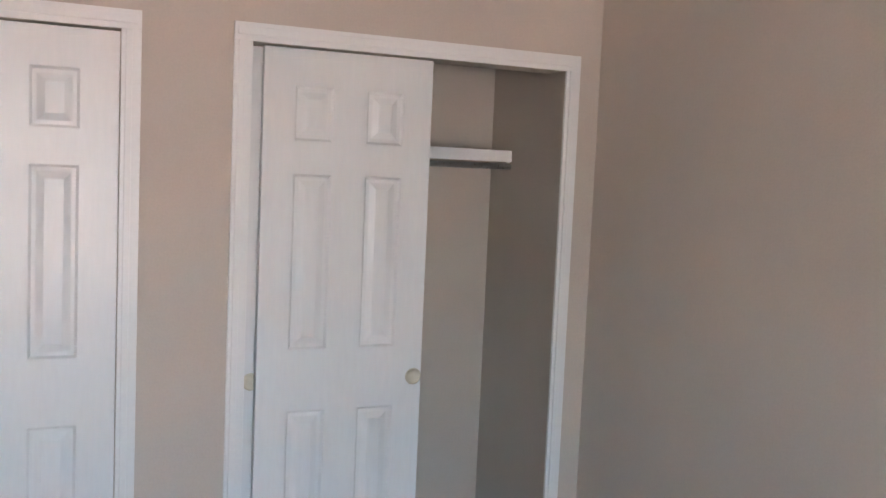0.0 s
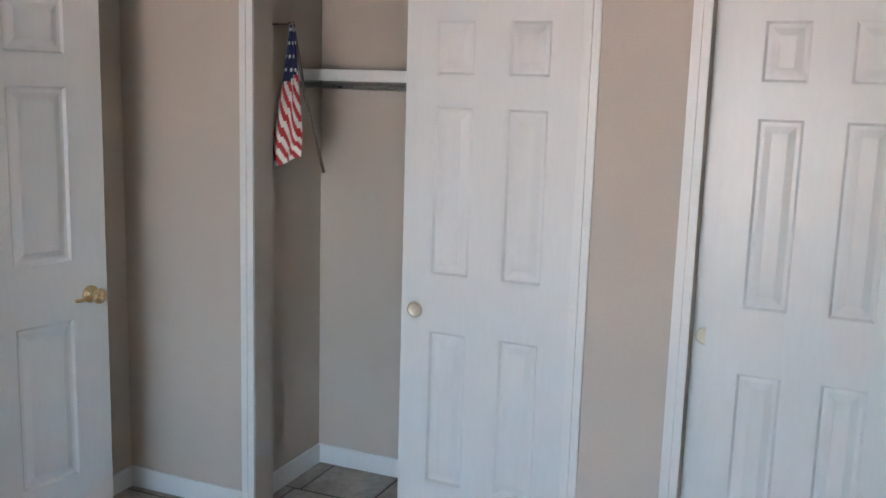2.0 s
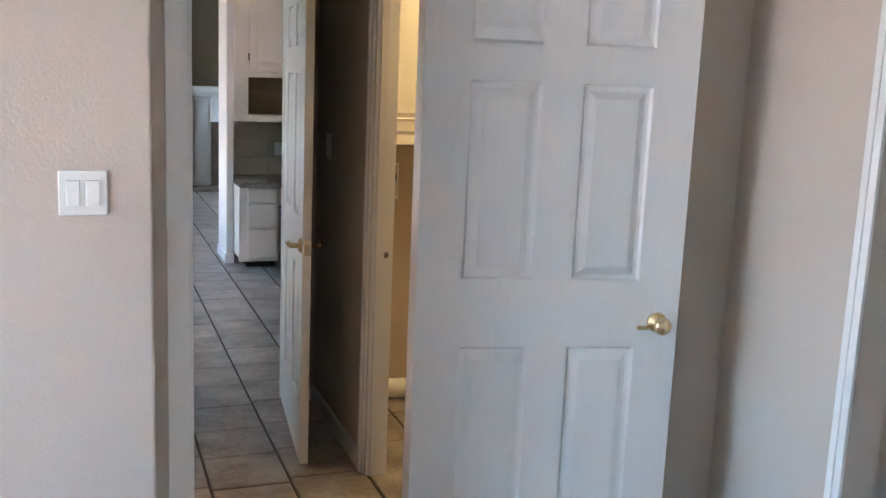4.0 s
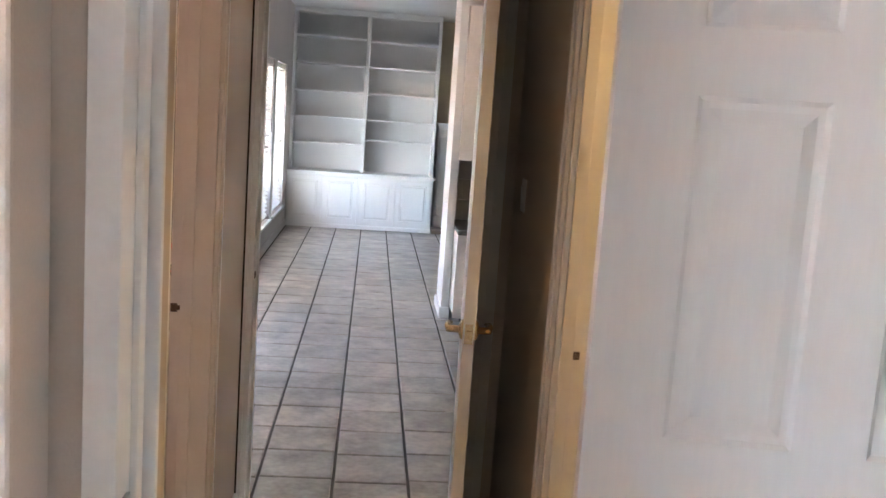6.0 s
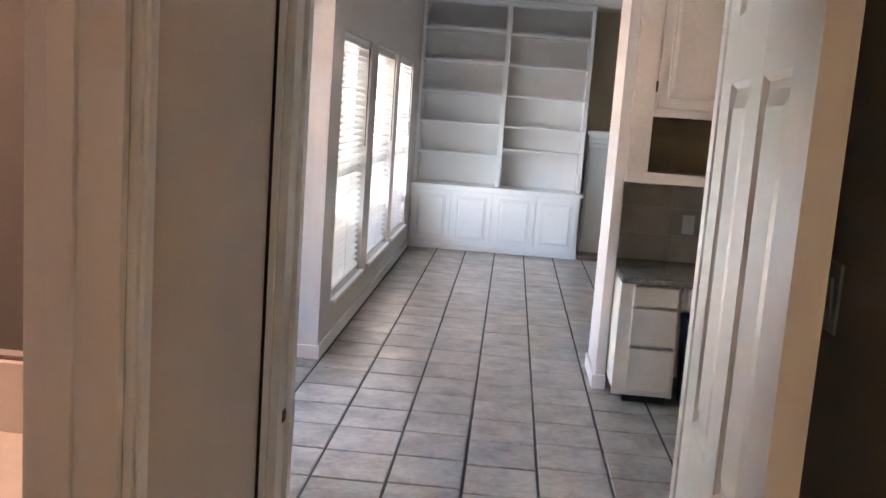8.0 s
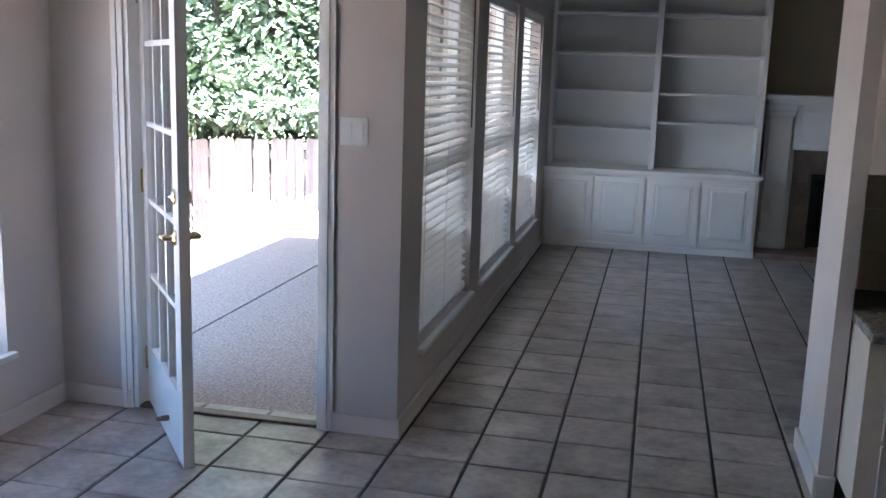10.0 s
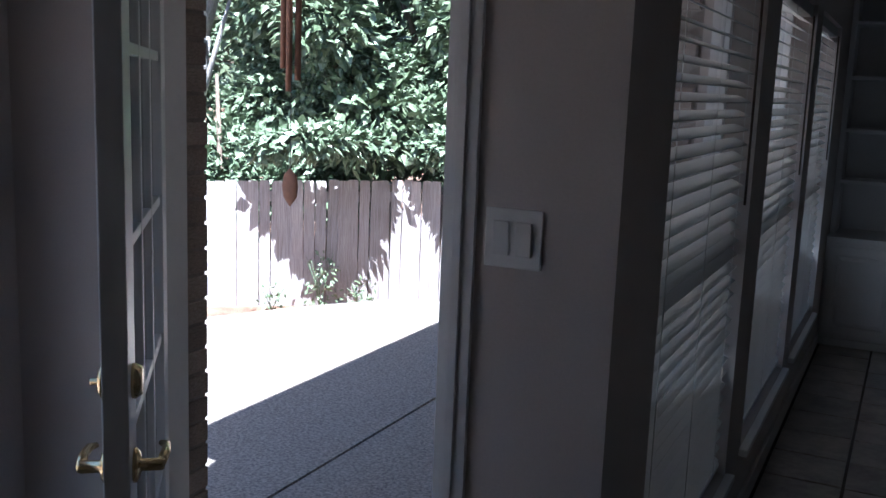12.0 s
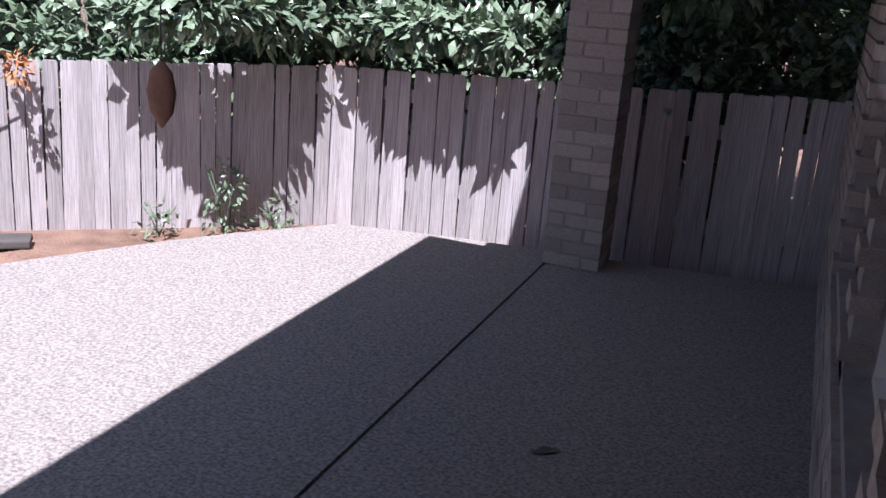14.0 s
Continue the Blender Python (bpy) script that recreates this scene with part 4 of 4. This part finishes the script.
def brick_column(x, y, label):
    e = thing("brick_column", pose(x, y, PZ), label, "column", "patio columns")
    part("core", boxes([(-0.158, 0.158, -0.158, 0.158, 0, 2.5)]), MORTAR, e)
    c, bl, bw = 0.079, 0.216, 0.10
    for k in range(31):
        z = 0.037 + c * k
        for q in range(4):
            a = 90 * q
            off = (0.056 if k % 2 else -0.056)
            m = pose(0, 0, 0, 0, 0, a) @ pose(off + random.uniform(-0.002, 0.002), -0.115 + random.uniform(-0.002, 0.002), z) @ Matrix.Diagonal((bl, bw, 0.067, 1))
            brick_piece(e, m)


brick_column(-2.615, 11.33, "square buff brick column holding up the patio roof")
brick_column(-2.618, 6.665, "square buff brick pier against the house wall")


def house_bricks():
    e = thing("brick_veneer", I4, "buff brick veneer on the outside house wall", "brick wall")
    e["kind"] = "structure"
    holes = [(6.53, 7.72, 0.28, 2.0), (7.99, 9.20, 0.28, 2.0), (9.41, 10.57, 0.28, 2.0)]
    L, c = 0.203, 0.079
    verts, faces = [], []

    def loose(x0, x1, y0, y1, z0, z1):
        b = len(verts)
        verts.extend([(x0, y0, z0), (x1, y0, z0), (x1, y1, z0), (x0, y1, z0), (x0, y0, z1), (x1, y0, z1), (x1, y1, z1), (x0, y1, z1)])
        faces.extend([tuple(b + i for i in q) for q in ((0, 3, 2, 1), (4, 5, 6, 7), (0, 1, 5, 4), (1, 2, 6, 5), (2, 3, 7, 6), (3, 0, 4, 7))])
    count = 0
    for k in range(35):
        z = PZ + 0.037 + c * k
        for i in range(27):
            y = 6.45 + L * i + (L / 2 if k % 2 else 0)
            if y > 11.85 or any(a - 0.02 < y < b + 0.02 and za < z < zb for a, b, za, zb in holes):
                continue
            dx = random.uniform(-0.003, 0.003)
            if y > 9.0 and z < 1.9 and count < 280:
                count += 1
                brick_piece(e, pose(-1.235 + dx, y, z) @ Matrix.Diagonal((0.10, 0.192, 0.067, 1)))
            else:
                loose(-1.285 + dx, -1.185 + dx, y - 0.096, y + 0.096, z - 0.0335, z + 0.0335)
        edge = -2.285 + random.uniform(-0.012, 0.008)
        spans = [(edge - 0.192, edge), (edge - 0.40, edge - 0.204)] if k % 2 else [(edge - 0.09, edge), (edge - 0.295, edge - 0.102), (edge - 0.46, edge - 0.307)]
        for xa, xb in spans:
            brick_piece(e, pose((xa + xb) / 2, 6.455, z, 0, 0, random.uniform(-1.5, 1.5)) @ Matrix.Diagonal((xb - xa, 0.10, 0.067, 1)))
    me = bpy.data.meshes.new("bricks")
    me.from_pydata(verts, [], faces)
    me.materials.append(BRICK)
    ob = new("bricks", me)
    ob.parent = e
    tagged(ob, kind="stuff")
    part("mortar_bed", boxes([(-2.64, -2.30, 6.402, 6.49, PZ, 2.5), (-1.26, -1.172, 6.42, 6.53, PZ, 2.6), (-1.26, -1.172, 7.72, 7.99, PZ, 2.6), (-1.26, -1.172, 9.2, 9.41, PZ, 2.6), (-1.26, -1.172, 10.57, 11.9, PZ, 2.6), (-1.26, -1.172, 6.42, 11.9, PZ, 0.28)]), MORTAR, e)


house_bricks()


# ---- fence ----
def fence():
    e = thing("fence", I4, "weathered grey wooden picket fence with uneven tops", "fence")
    corner = Vector((-4.41, 11.80, 0))
    runs = [(corner, Vector((-0.9, 12.08, 0)), 0.75, 0.88), (corner, Vector((-8.6, 8.2, 0)), 0.75, 0.66)]
    step = 0.094
    pick = None
    for a, b, z0, z1 in runs:
        n = int((b - a).length / step)
        d = (b - a).normalized()
        ang = math.degrees(math.atan2(d.y, d.x))
        front = Vector((d.y, -d.x, 0))
        if front.y > 0:
            front = -front
        for k in range(n):
            p = a + d * (step * (k + 0.5))
            top = z0 + (z1 - z0) * k / n + random.uniform(-0.007, 0.007)
            if pick is None:
                bm = bmesh.new()
                w, t = 0.5, 0.009
                pr = [(-w, 0), (w, 0), (w, 0.985), (w * 0.8, 1.0), (-w * 0.8, 1.0), (-w, 0.985)]
                fa = [bm.verts.new((x, -t, z)) for x, z in pr]
                ba = [bm.verts.new((x, t, z)) for x, z in pr]
                bm.faces.new(fa)
                bm.faces.new(ba[::-1])
                for q in range(6):
                    bm.faces.new((fa[q], ba[q], ba[(q + 1) % 6], fa[(q + 1) % 6]))
                ob = part("picket", bm, PICKET, e)
                pick = ob.data
            else:
                ob = new("picket", pick)
                ob.parent = e
            m = Matrix.Translation((p.x, p.y, GZ - 0.03)) @ pose(0, random.uniform(-0.004, 0.004), 0, random.uniform(-0.6, 0.6), random.uniform(-0.8, 0.8), ang + random.uniform(-2, 2))
            ob.matrix_basis = m @ Matrix.Diagonal((step - random.uniform(0.003, 0.008), 1, top - GZ + 0.03, 1))
        for z in (0.0, 0.6):
            c, back = (a + b) / 2, -front * 0.035
            part("rail", moved(boxes([(-(b - a).length / 2, (b - a).length / 2, -0.02, 0.02, -0.045, 0.045)], 0.004), Matrix.Translation((c.x + back.x, c.y + back.y, z)) @ pose(0, 0, 0, 0, 0, ang)), PICKET, e)
        for k in range(int((b - a).length / 1.8) + 1):
            p = a + d * (1.8 * k + 0.2) - front * 0.10
            part("post", boxes([(p.x - 0.045, p.x + 0.045, p.y - 0.045, p.y + 0.045, GZ - 0.1, 0.7)], 0.004), PICKET, e)


fence()
RUST = material("orange_stained_wood", (0.36, 0.15, 0.07), (0.52, 0.27, 0.16), 0.85, 7, 50, 0.5, stretch=(6, 6, 0.7), relief=0.004)
stained = [o for o in scene.objects if o.name == "fence"][0]
part("picket", moved(boxes([(-0.045, 0.045, -0.009, 0.009, GZ, 0.67)], 0.003), pose(-6.44, 10.03, 0, 0, 0, 40.7)), RUST, stained, "orange-stained picket")


# ---- trees ----
def leaf_cloud(name, parent, blobs, count, size, mat, seed, shell=0.55):
    """Many bent leaves spread through overlapping uneven blobs (centre, radii)."""
    rng = np.random.default_rng(seed)
    vol = np.array([r[0] * r[1] * r[2] for _, r in blobs]) ** 0.75
    pickb = rng.choice(len(blobs), count, p=vol / vol.sum())
    cen = np.array([b[0] for b in blobs])[pickb]
    rad = np.array([b[1] for b in blobs])[pickb]
    dirs = rng.normal(size=(count, 3))
    dirs /= np.linalg.norm(dirs, axis=1)[:, None]
    rr = shell + (1 - shell) * rng.random(count) ** 0.6
    lump = 1 + 0.22 * np.sin(dirs[:, 0] * 7 + cen[:, 0] * 3) * np.sin(dirs[:, 2] * 6 + cen[:, 1]) + 0.12 * rng.normal(size=count)
    base = cen + dirs * rad * (rr * lump)[:, None]
    grow = dirs + rng.normal(size=(count, 3)) * 0.7 + np.array([0, 0, -0.25])
    grow /= np.linalg.norm(grow, axis=1)[:, None]
    up = rng.normal(size=(count, 3)) * 0.5 + np.array([0, 0, 1.0])
    side = np.cross(grow, up)
    side /= np.linalg.norm(side, axis=1)[:, None] + 1e-6
    nrm = np.cross(side, grow)
    s = size * (0.6 + 0.8 * rng.random(count))[:, None]
    w = s * 0.26
    pts = np.stack([base, base + grow * s * 0.45 + side * w, base + grow * s - nrm * s * 0.12, base + grow * s * 0.45 - side * w, base + grow * s * 0.45 + nrm * s * 0.06], 1).reshape(-1, 3)
    k = np.arange(count)[:, None] * 5
    tris = np.concatenate([k + [0, 1, 4], k + [1, 2, 4], k + [2, 3, 4], k + [3, 0, 4]], 1).reshape(-1, 3)
    me = bpy.data.meshes.new(name)
    me.from_pydata(pts.tolist(), [], tris.tolist())
    me.materials.append(mat)
    ob = new(name, me)
    ob.parent = parent
    return ob


LEAF2 = material("small_leaf", (0.07, 0.10, 0.05), (0.21, 0.26, 0.16), 0.35, 1.5, 24, 0.05)


def tree(place, height, spread, seed, label, leaves, size, mat, lean=0.0, low=0.75, hang=True):
    rng = random.Random(seed)
    x, y = place
    e = thing("tree", pose(x, y, GZ), label, "tree", "trees behind the fence")
    pts = [(0, 0, 0), (lean * 0.3, 0.05, height * 0.25), (lean * 0.6, 0.0, height * 0.55), (lean, 0.1, height * 0.85)]
    part("trunk", tube(pts, [0.13, 0.105, 0.075, 0.03], 12), BARK, e)
    blobs = []
    for k in range(11):
        a = rng.uniform(0, 2 * math.pi)
        r = spread * rng.uniform(0.35, 0.8)
        z = height * rng.uniform(low / height + 0.12, 0.95)
        c = (lean * z / height + r * math.cos(a), r * math.sin(a), z)
        q = spread * rng.uniform(0.28, 0.5)
        blobs.append((c, (q, q, q * rng.uniform(0.7, 0.95))))
        if k % 2 == 0:
            zz = height * 0.3
            part("limb", tube([(lean * 0.3, 0.0, zz), (c[0] * 0.5, c[1] * 0.5, (zz + c[2]) / 2 + 0.1), c], [0.045, 0.03, 0.012], 8), BARK, e)
    leaf_cloud("crown", e, blobs, leaves, size, mat, seed)
    return e


T1 = "broadleaf tree with glossy dark green leaves behind the fence"
tree((-2.0, 12.9), 3.6, 1.15, 3, T1, 7000, 0.14, LEAF)
tree((-3.3, 12.75), 3.9, 1.2, 4, T1, 9500, 0.14, LEAF)
tree((-4.6, 12.9), 4.2, 1.25, 5, T1, 9500, 0.13, LEAF2)
tree((-5.4, 12.35), 4.0, 1.25, 6, T1, 9500, 0.12, LEAF2)
tree((-7.75, 10.75), 4.2, 1.3, 7, T1, 9500, 0.13, LEAF)
tree((-8.4, 10.0), 4.4, 1.4, 8, T1, 7000, 0.13, LEAF2)
tree((-5.3, 14.6), 6.5, 1.9, 9, "taller tree with a pale trunk farther back", 8000, 0.15, LEAF2, 0.4)
tree((-2.6, 14.8), 6.0, 1.9, 10, "taller tree with dark foliage farther back", 8000, 0.15, LEAF)
tree((-8.3, 13.2), 6.8, 2.1, 11, "taller tree with dark foliage farther back", 8000, 0.15, LEAF, -0.3)


def pale_tree():
    """A forked, pale-barked trunk with a thin high crown behind the hedge."""
    e = thing("tree", pose(-6.75, 11.6, GZ), "pale grey forked tree trunk with sparse leaves behind the fence", "tree", "trees behind the fence")
    part("trunk", tube([(0, 0, 0), (0.05, 0.0, 0.9), (0.02, 0.03, 1.7), (0.10, 0.05, 2.3)], [0.15, 0.125, 0.115, 0.105], 14), PALEBARK, e)
    part("limb", tube([(0.10, 0.05, 2.25), (-0.12, 0.0, 2.9), (-0.42, 0.05, 3.7)], [0.085, 0.065, 0.04], 10), PALEBARK, e)
    part("limb", tube([(0.10, 0.05, 2.25), (0.30, 0.1, 2.9), (0.42, 0.2, 3.9)], [0.08, 0.06, 0.04], 10), PALEBARK, e)
    part("limb", tube([(0.04, 0.02, 1.4), (0.32, -0.1, 1.9), (0.62, -0.15, 2.6)], [0.035, 0.028, 0.015], 8), PALEBARK, e)
    leaf_cloud("crown", e, [((-0.5, 0.1, 3.7), (0.7, 0.6, 0.5)), ((0.5, 0.2, 3.9), (0.7, 0.6, 0.5)), ((0.5, 0.5, 2.4), (0.4, 0.4, 0.4)), ((-0.5, 0.6, 2.0), (0.45, 0.4, 0.5))], 2600, 0.09, LEAF2, 61, 0.2)


PALEBARK = material("pale_grey_bark", (0.24, 0.22, 0.21), (0.46, 0.43, 0.42), 0.9, 5, 40, 1.0, stretch=(3, 3, 0.6), relief=0.02)
pale_tree()


def hedge_band():
    """Dense foliage that fills the space behind the fence and hangs over its top."""
    e = thing("hedge", I4, "dense unclipped green hedge hanging over the fence top", "hedge")
    rng = random.Random(21)
    blobs = []
    a, c, b = Vector((-8.6, 8.2)), Vector((-4.41, 11.80)), Vector((-0.9, 12.08))
    for p, q, n in ((a, c, 17), (c, b, 13)):
        for k in range(n):
            t = (k + rng.random()) / n
            s = p.lerp(q, t)
            o = Vector((-0.65, 0.76)) if p is a else Vector((0, 1))
            s = s + o * rng.uniform(0.48, 0.95)
            blobs.append(((s.x, s.y, rng.uniform(0.75, 2.3)), (0.46, 0.46, rng.uniform(0.36, 0.5))))
    for k in range(22):
        s = a.lerp(c, (k + rng.random()) / 22) + Vector((-0.65, 0.76)) * rng.uniform(1.2, 1.7)
        blobs.append(((s.x, s.y, 0.75 + 1.5 * ((k * 7) % 22) / 22), (0.5, 0.5, 0.5)))
    low = []
    for k in range(34):
        t = (k + rng.random()) / 34
        s = a.lerp(c, t * 2) + Vector((-0.65, 0.76)) * rng.uniform(0.42, 0.7) if t < 0.5 else c.lerp(b, t * 2 - 1) + Vector((0, 1)) * rng.uniform(0.42, 0.7)
        low.append(((s.x, s.y, rng.uniform(0.55, 1.05)), (0.34, 0.30, 0.34)))
    for k in range(9):
        low.append(((c.x - 0.55 + 0.14 * k, c.y + 0.42 + 0.02 * rng.random(), rng.uniform(0.7, 1.5)), (0.30, 0.26, 0.36)))
    leaf_cloud("undergrowth", e, low, 19000, 0.10, LEAF, 33, 0.2)
    over = []
    for u, f, z, r in ((0.07, 0.20, 1.06, 0.15), (0.11, 0.32, 1.08, 0.18), (0.155, 0.44, 1.10, 0.20), (0.18, 0.54, 1.12, 0.15), (0.20, 0.36, 1.06, 0.18), (0.24, 0.22, 1.05, 0.14)):
        s = c.lerp(a, u) + Vector((0.65, -0.76)) * f
        over.append(((s.x, s.y, z), (r, r, 0.11)))
    for u, f, z, r in ((0.05, 0.14, 1.05, 0.12), (0.12, 0.24, 1.07, 0.15), (0.19, 0.28, 1.08, 0.16), (0.26, 0.26, 1.06, 0.15), (0.33, 0.30, 1.08, 0.15), (0.41, 0.22, 1.06, 0.15)):
        s = c.lerp(b, u) + Vector((0.05, -1)) * f
        over.append(((s.x, s.y, z), (r, r, 0.11)))
    leaf_cloud("overhang", e, over, 3600, 0.10, LEAF, 37, 0.15)
    blobs = [b for b in blobs if not (b[0][2] > 1.35 and abs((b[0][0] + 5.81) * 0.728 + (b[0][1] - 10.6) * 0.686) < 0.55)]
    leaf_cloud("crown", e, blobs, 66000, 0.092, LEAF, 31, 0.25)
    for k in range(10):
        s = a.lerp(c, (k + 0.5) / 5) if k < 5 else c.lerp(b, (k - 4.5) / 5)
        s = s + (Vector((-0.65, 0.76)) if k < 5 else Vector((0, 1))) * 0.5
        part("stem", tube([(s.x, s.y, GZ), (s.x + 0.05, s.y, 0.6), (s.x - 0.04, s.y + 0.05, 1.6)], [0.04, 0.03, 0.015], 8), BARK, e)


hedge_band()


def backdrop():
    bm = bmesh.new()
    n = 24
    ring = []
    for k in range(n + 1):
        a = radians(20 + 160 * k / n)
        ring.append([bm.verts.new((-3 + 62 * math.cos(a), 8 + 62 * math.sin(a), z)) for z in (-3, 9 + 2 * math.sin(k * 2.1))])
    for p, q in zip(ring, ring[1:]):
        bm.faces.new((p[0], q[0], q[1], p[1]))
    structure("backdrop", bm, LEAF2, "distant green treeline", "backdrop")


backdrop()


# ---- small things in the yard ----
def hanging_pot():
    e = thing("hanging_ornament", pose(-3.02, 8.05, 1.86), "brown wooden wind chime hanging from the patio roof edge", "wind chime")
    for k in range(5):
        a = k * 1.26
        part("chime_tube", tube([(0.035 * math.cos(a), 0.035 * math.sin(a), 0.25), (0.035 * math.cos(a), 0.035 * math.sin(a), -0.25 - 0.05 * (k % 3))], 0.014, 8), CLAY, e)
    part("top_disc", turned([(0.06, 0.25), (0.065, 0.26), (0.06, 0.28), (0.01, 0.29)]), CLAY, e)
    part("cord", tube([(0, 0, -0.72), (0, 0, 0.62)], 0.002, 6), BLACK, e)
    part("wind_sail", moved(moved(turned([(0.004, 0), (0.036, 0.04), (0.045, 0.09), (0.034, 0.14), (0.004, 0.17)], 14), Matrix.Diagonal((1, 0.35, 1, 1))), pose(0, 0, -0.86)), CLAY, e, "flat brown clapper at the string's end")


hanging_pot()


def stone_block():
    e = thing("paver", pose(-5.75, 10.12, GZ + 0.02, 0, 0, 40), "loose dark concrete paver lying on the soil", "paver")
    part("block", boxes([(-0.16, 0.16, -0.09, 0.09, 0, 0.05)], 0.012), GROUT, e)


stone_block()


def weeds(place, seed, h, n, label):
    e = thing("weed", pose(*place, GZ), label, "weed", "weeds at the fence")
    rng = random.Random(seed)
    for k in range(5):
        a = rng.uniform(0, 6.28)
        part("stem", tube([(0, 0, 0), (0.05 * math.cos(a), 0.05 * math.sin(a), h * 0.5), (0.12 * math.cos(a), 0.12 * math.sin(a), h * rng.uniform(0.7, 1))], [0.005, 0.004, 0.002], 6), LEAF, e)
    leaf_cloud("leaves", e, [((0, 0, h * 0.3), (0.16, 0.16, h * 0.28)), ((0.03, 0.02, h * 0.7), (0.12, 0.12, h * 0.3))], n, 0.05, LEAF2, seed, 0.2)


weeds((-4.90, 11.12), 41, 0.5, 130, "scruffy green weed growing at the fence foot")
weeds((-4.62, 11.30), 42, 0.28, 80, "scruffy green weed growing at the fence foot")
weeds((-5.2, 10.85), 43, 0.24, 60, "scruffy green weed growing at the fence foot")


def vine():
    e = thing("vine", pose(-6.35, 9.92, GZ), "creeping vine with dry orange leaves climbing the fence", "vine")
    part("stem", tube([(0, 0, 0), (0.06, 0.02, 0.35), (0.1, 0.06, 0.6), (0.3, 0.28, 0.85), (0.5, 0.45, 1.0)], [0.012, 0.01, 0.009, 0.007, 0.005], 8), BARK, e)
    leaf_cloud("green_leaves", e, [((0.05, 0.0, 0.3), (0.06, 0.06, 0.3)), ((0.2, 0.15, 0.75), (0.18, 0.18, 0.08))], 170, 0.06, LEAF2, 51, 0.2)
    leaf_cloud("dry_leaves", e, [((0.55, 0.44, 1.02), (0.11, 0.09, 0.10))], 80, 0.06, DRYLEAF, 52, 0.2)


vine()


def fallen_leaf():
    e = thing("fallen_leaf", pose(-2.15, 9.0, PZ + 0.004, 0, 0, 40), "dry brown leaf lying on the patio slab", "leaf")
    bm = bmesh.new()
    v = [bm.verts.new(p) for p in ((-0.06, 0, 0.002), (0, 0.025, 0.012), (0.06, 0, 0.004), (0, -0.025, 0.012), (0, 0, 0.004))]
    for q in ((0, 1, 4), (1, 2, 4), (2, 3, 4), (3, 0, 4)):
        bm.faces.new([v[i] for i in q])
    part("blade", bm, BARK, e)


fallen_leaf()

# ---- floor tiles, piece by piece ----
TP = 0.318


def floor_tiles():
    floor = [o for o in scene.objects if o.name == "floor"][0]
    one = None
    verts, faces = [], []
    rng = random.Random(77)
    shift = {c: rng.uniform(-0.022, 0.022) for c in range(-12, 16)}
    areas = [(-3.3, 2.2, -2.87, 0.62), (-0.333, 0.488, 0.62, 0.74), (-0.40, 2.3, 0.74, 2.5), (-1.88, -0.485, 0.74, 2.5), (-0.33, 0.56, 2.5, 2.62), (-2.54, 4.6, 2.62, 6.2), (-0.975, 4.6, 6.2, 11.9)]
    count = 0
    for c in range(-11, 15):
        for r in range(-29, 18):
            x0, y0 = TP * c, 6.35 + TP * r + shift[c]
            xm, ym = x0 + TP / 2, y0 + TP / 2
            if not any(a - 0.16 < xm < b + 0.16 and p - 0.16 < ym < q + 0.16 for a, b, p, q in areas):
                continue
            gx, gy = 0.0065, 0.005
            w, h = TP - 2 * gx, TP - 2 * gy
            m = pose(xm, ym, rng.uniform(-0.0012, 0.0006), rng.uniform(-0.12, 0.12), rng.uniform(-0.12, 0.12), rng.uniform(-0.4, 0.4))
            if -1.0 < xm < 0.75 and 3.1 < ym < 11.1 and count < 300 or (-2.5 < xm < -1.0 and 4.5 < ym < 6.2 and count < 300):
                count += 1
                if one is None:
                    bm = bmesh.new()
                    ra = [bm.verts.new((sx * w / 2, sy * h / 2, -0.008)) for sx, sy in ((-1, -1), (1, -1), (1, 1), (-1, 1))]
                    rb = [bm.verts.new((sx * w / 2, sy * h / 2, -0.003)) for sx, sy in ((-1, -1), (1, -1), (1, 1), (-1, 1))]
                    rc = [bm.verts.new((sx * (w / 2 - 0.004), sy * (h / 2 - 0.004), 0)) for sx, sy in ((-1, -1), (1, -1), (1, 1), (-1, 1))]
                    for p, q in ((ra, rb), (rb, rc)):
                        for k in range(4):
                            bm.faces.new((p[k], p[(k + 1) % 4], q[(k + 1) % 4], q[k]))
                    bm.faces.new(rc)
                    ob = part("tile", bm, TILE, floor)
                    one = ob.data
                else:
                    ob = new("tile", one)
                    ob.parent = floor
                ob.matrix_basis = m
            else:
                b = len(verts)
                for z, g in ((-0.008, 0), (-0.003, 0), (0, 0.004)):
                    for sx, sy in ((-1, -1), (1, -1), (1, 1), (-1, 1)):
                        verts.append(tuple(m @ Vector((sx * (w / 2 - g), sy * (h / 2 - g), z))))
                for o in (0, 4):
                    for k in range(4):
                        faces.append((b + o + k, b + o + (k + 1) % 4, b + o + 4 + (k + 1) % 4, b + o + 4 + k))
                faces.append((b + 8, b + 9, b + 10, b + 11))
    me = bpy.data.meshes.new("tiles")
    me.from_pydata(verts, [], faces)
    me.materials.append(TILE)
    ob = new("tiles", me)
    ob.parent = floor
    tagged(ob, kind="stuff")


floor_tiles()
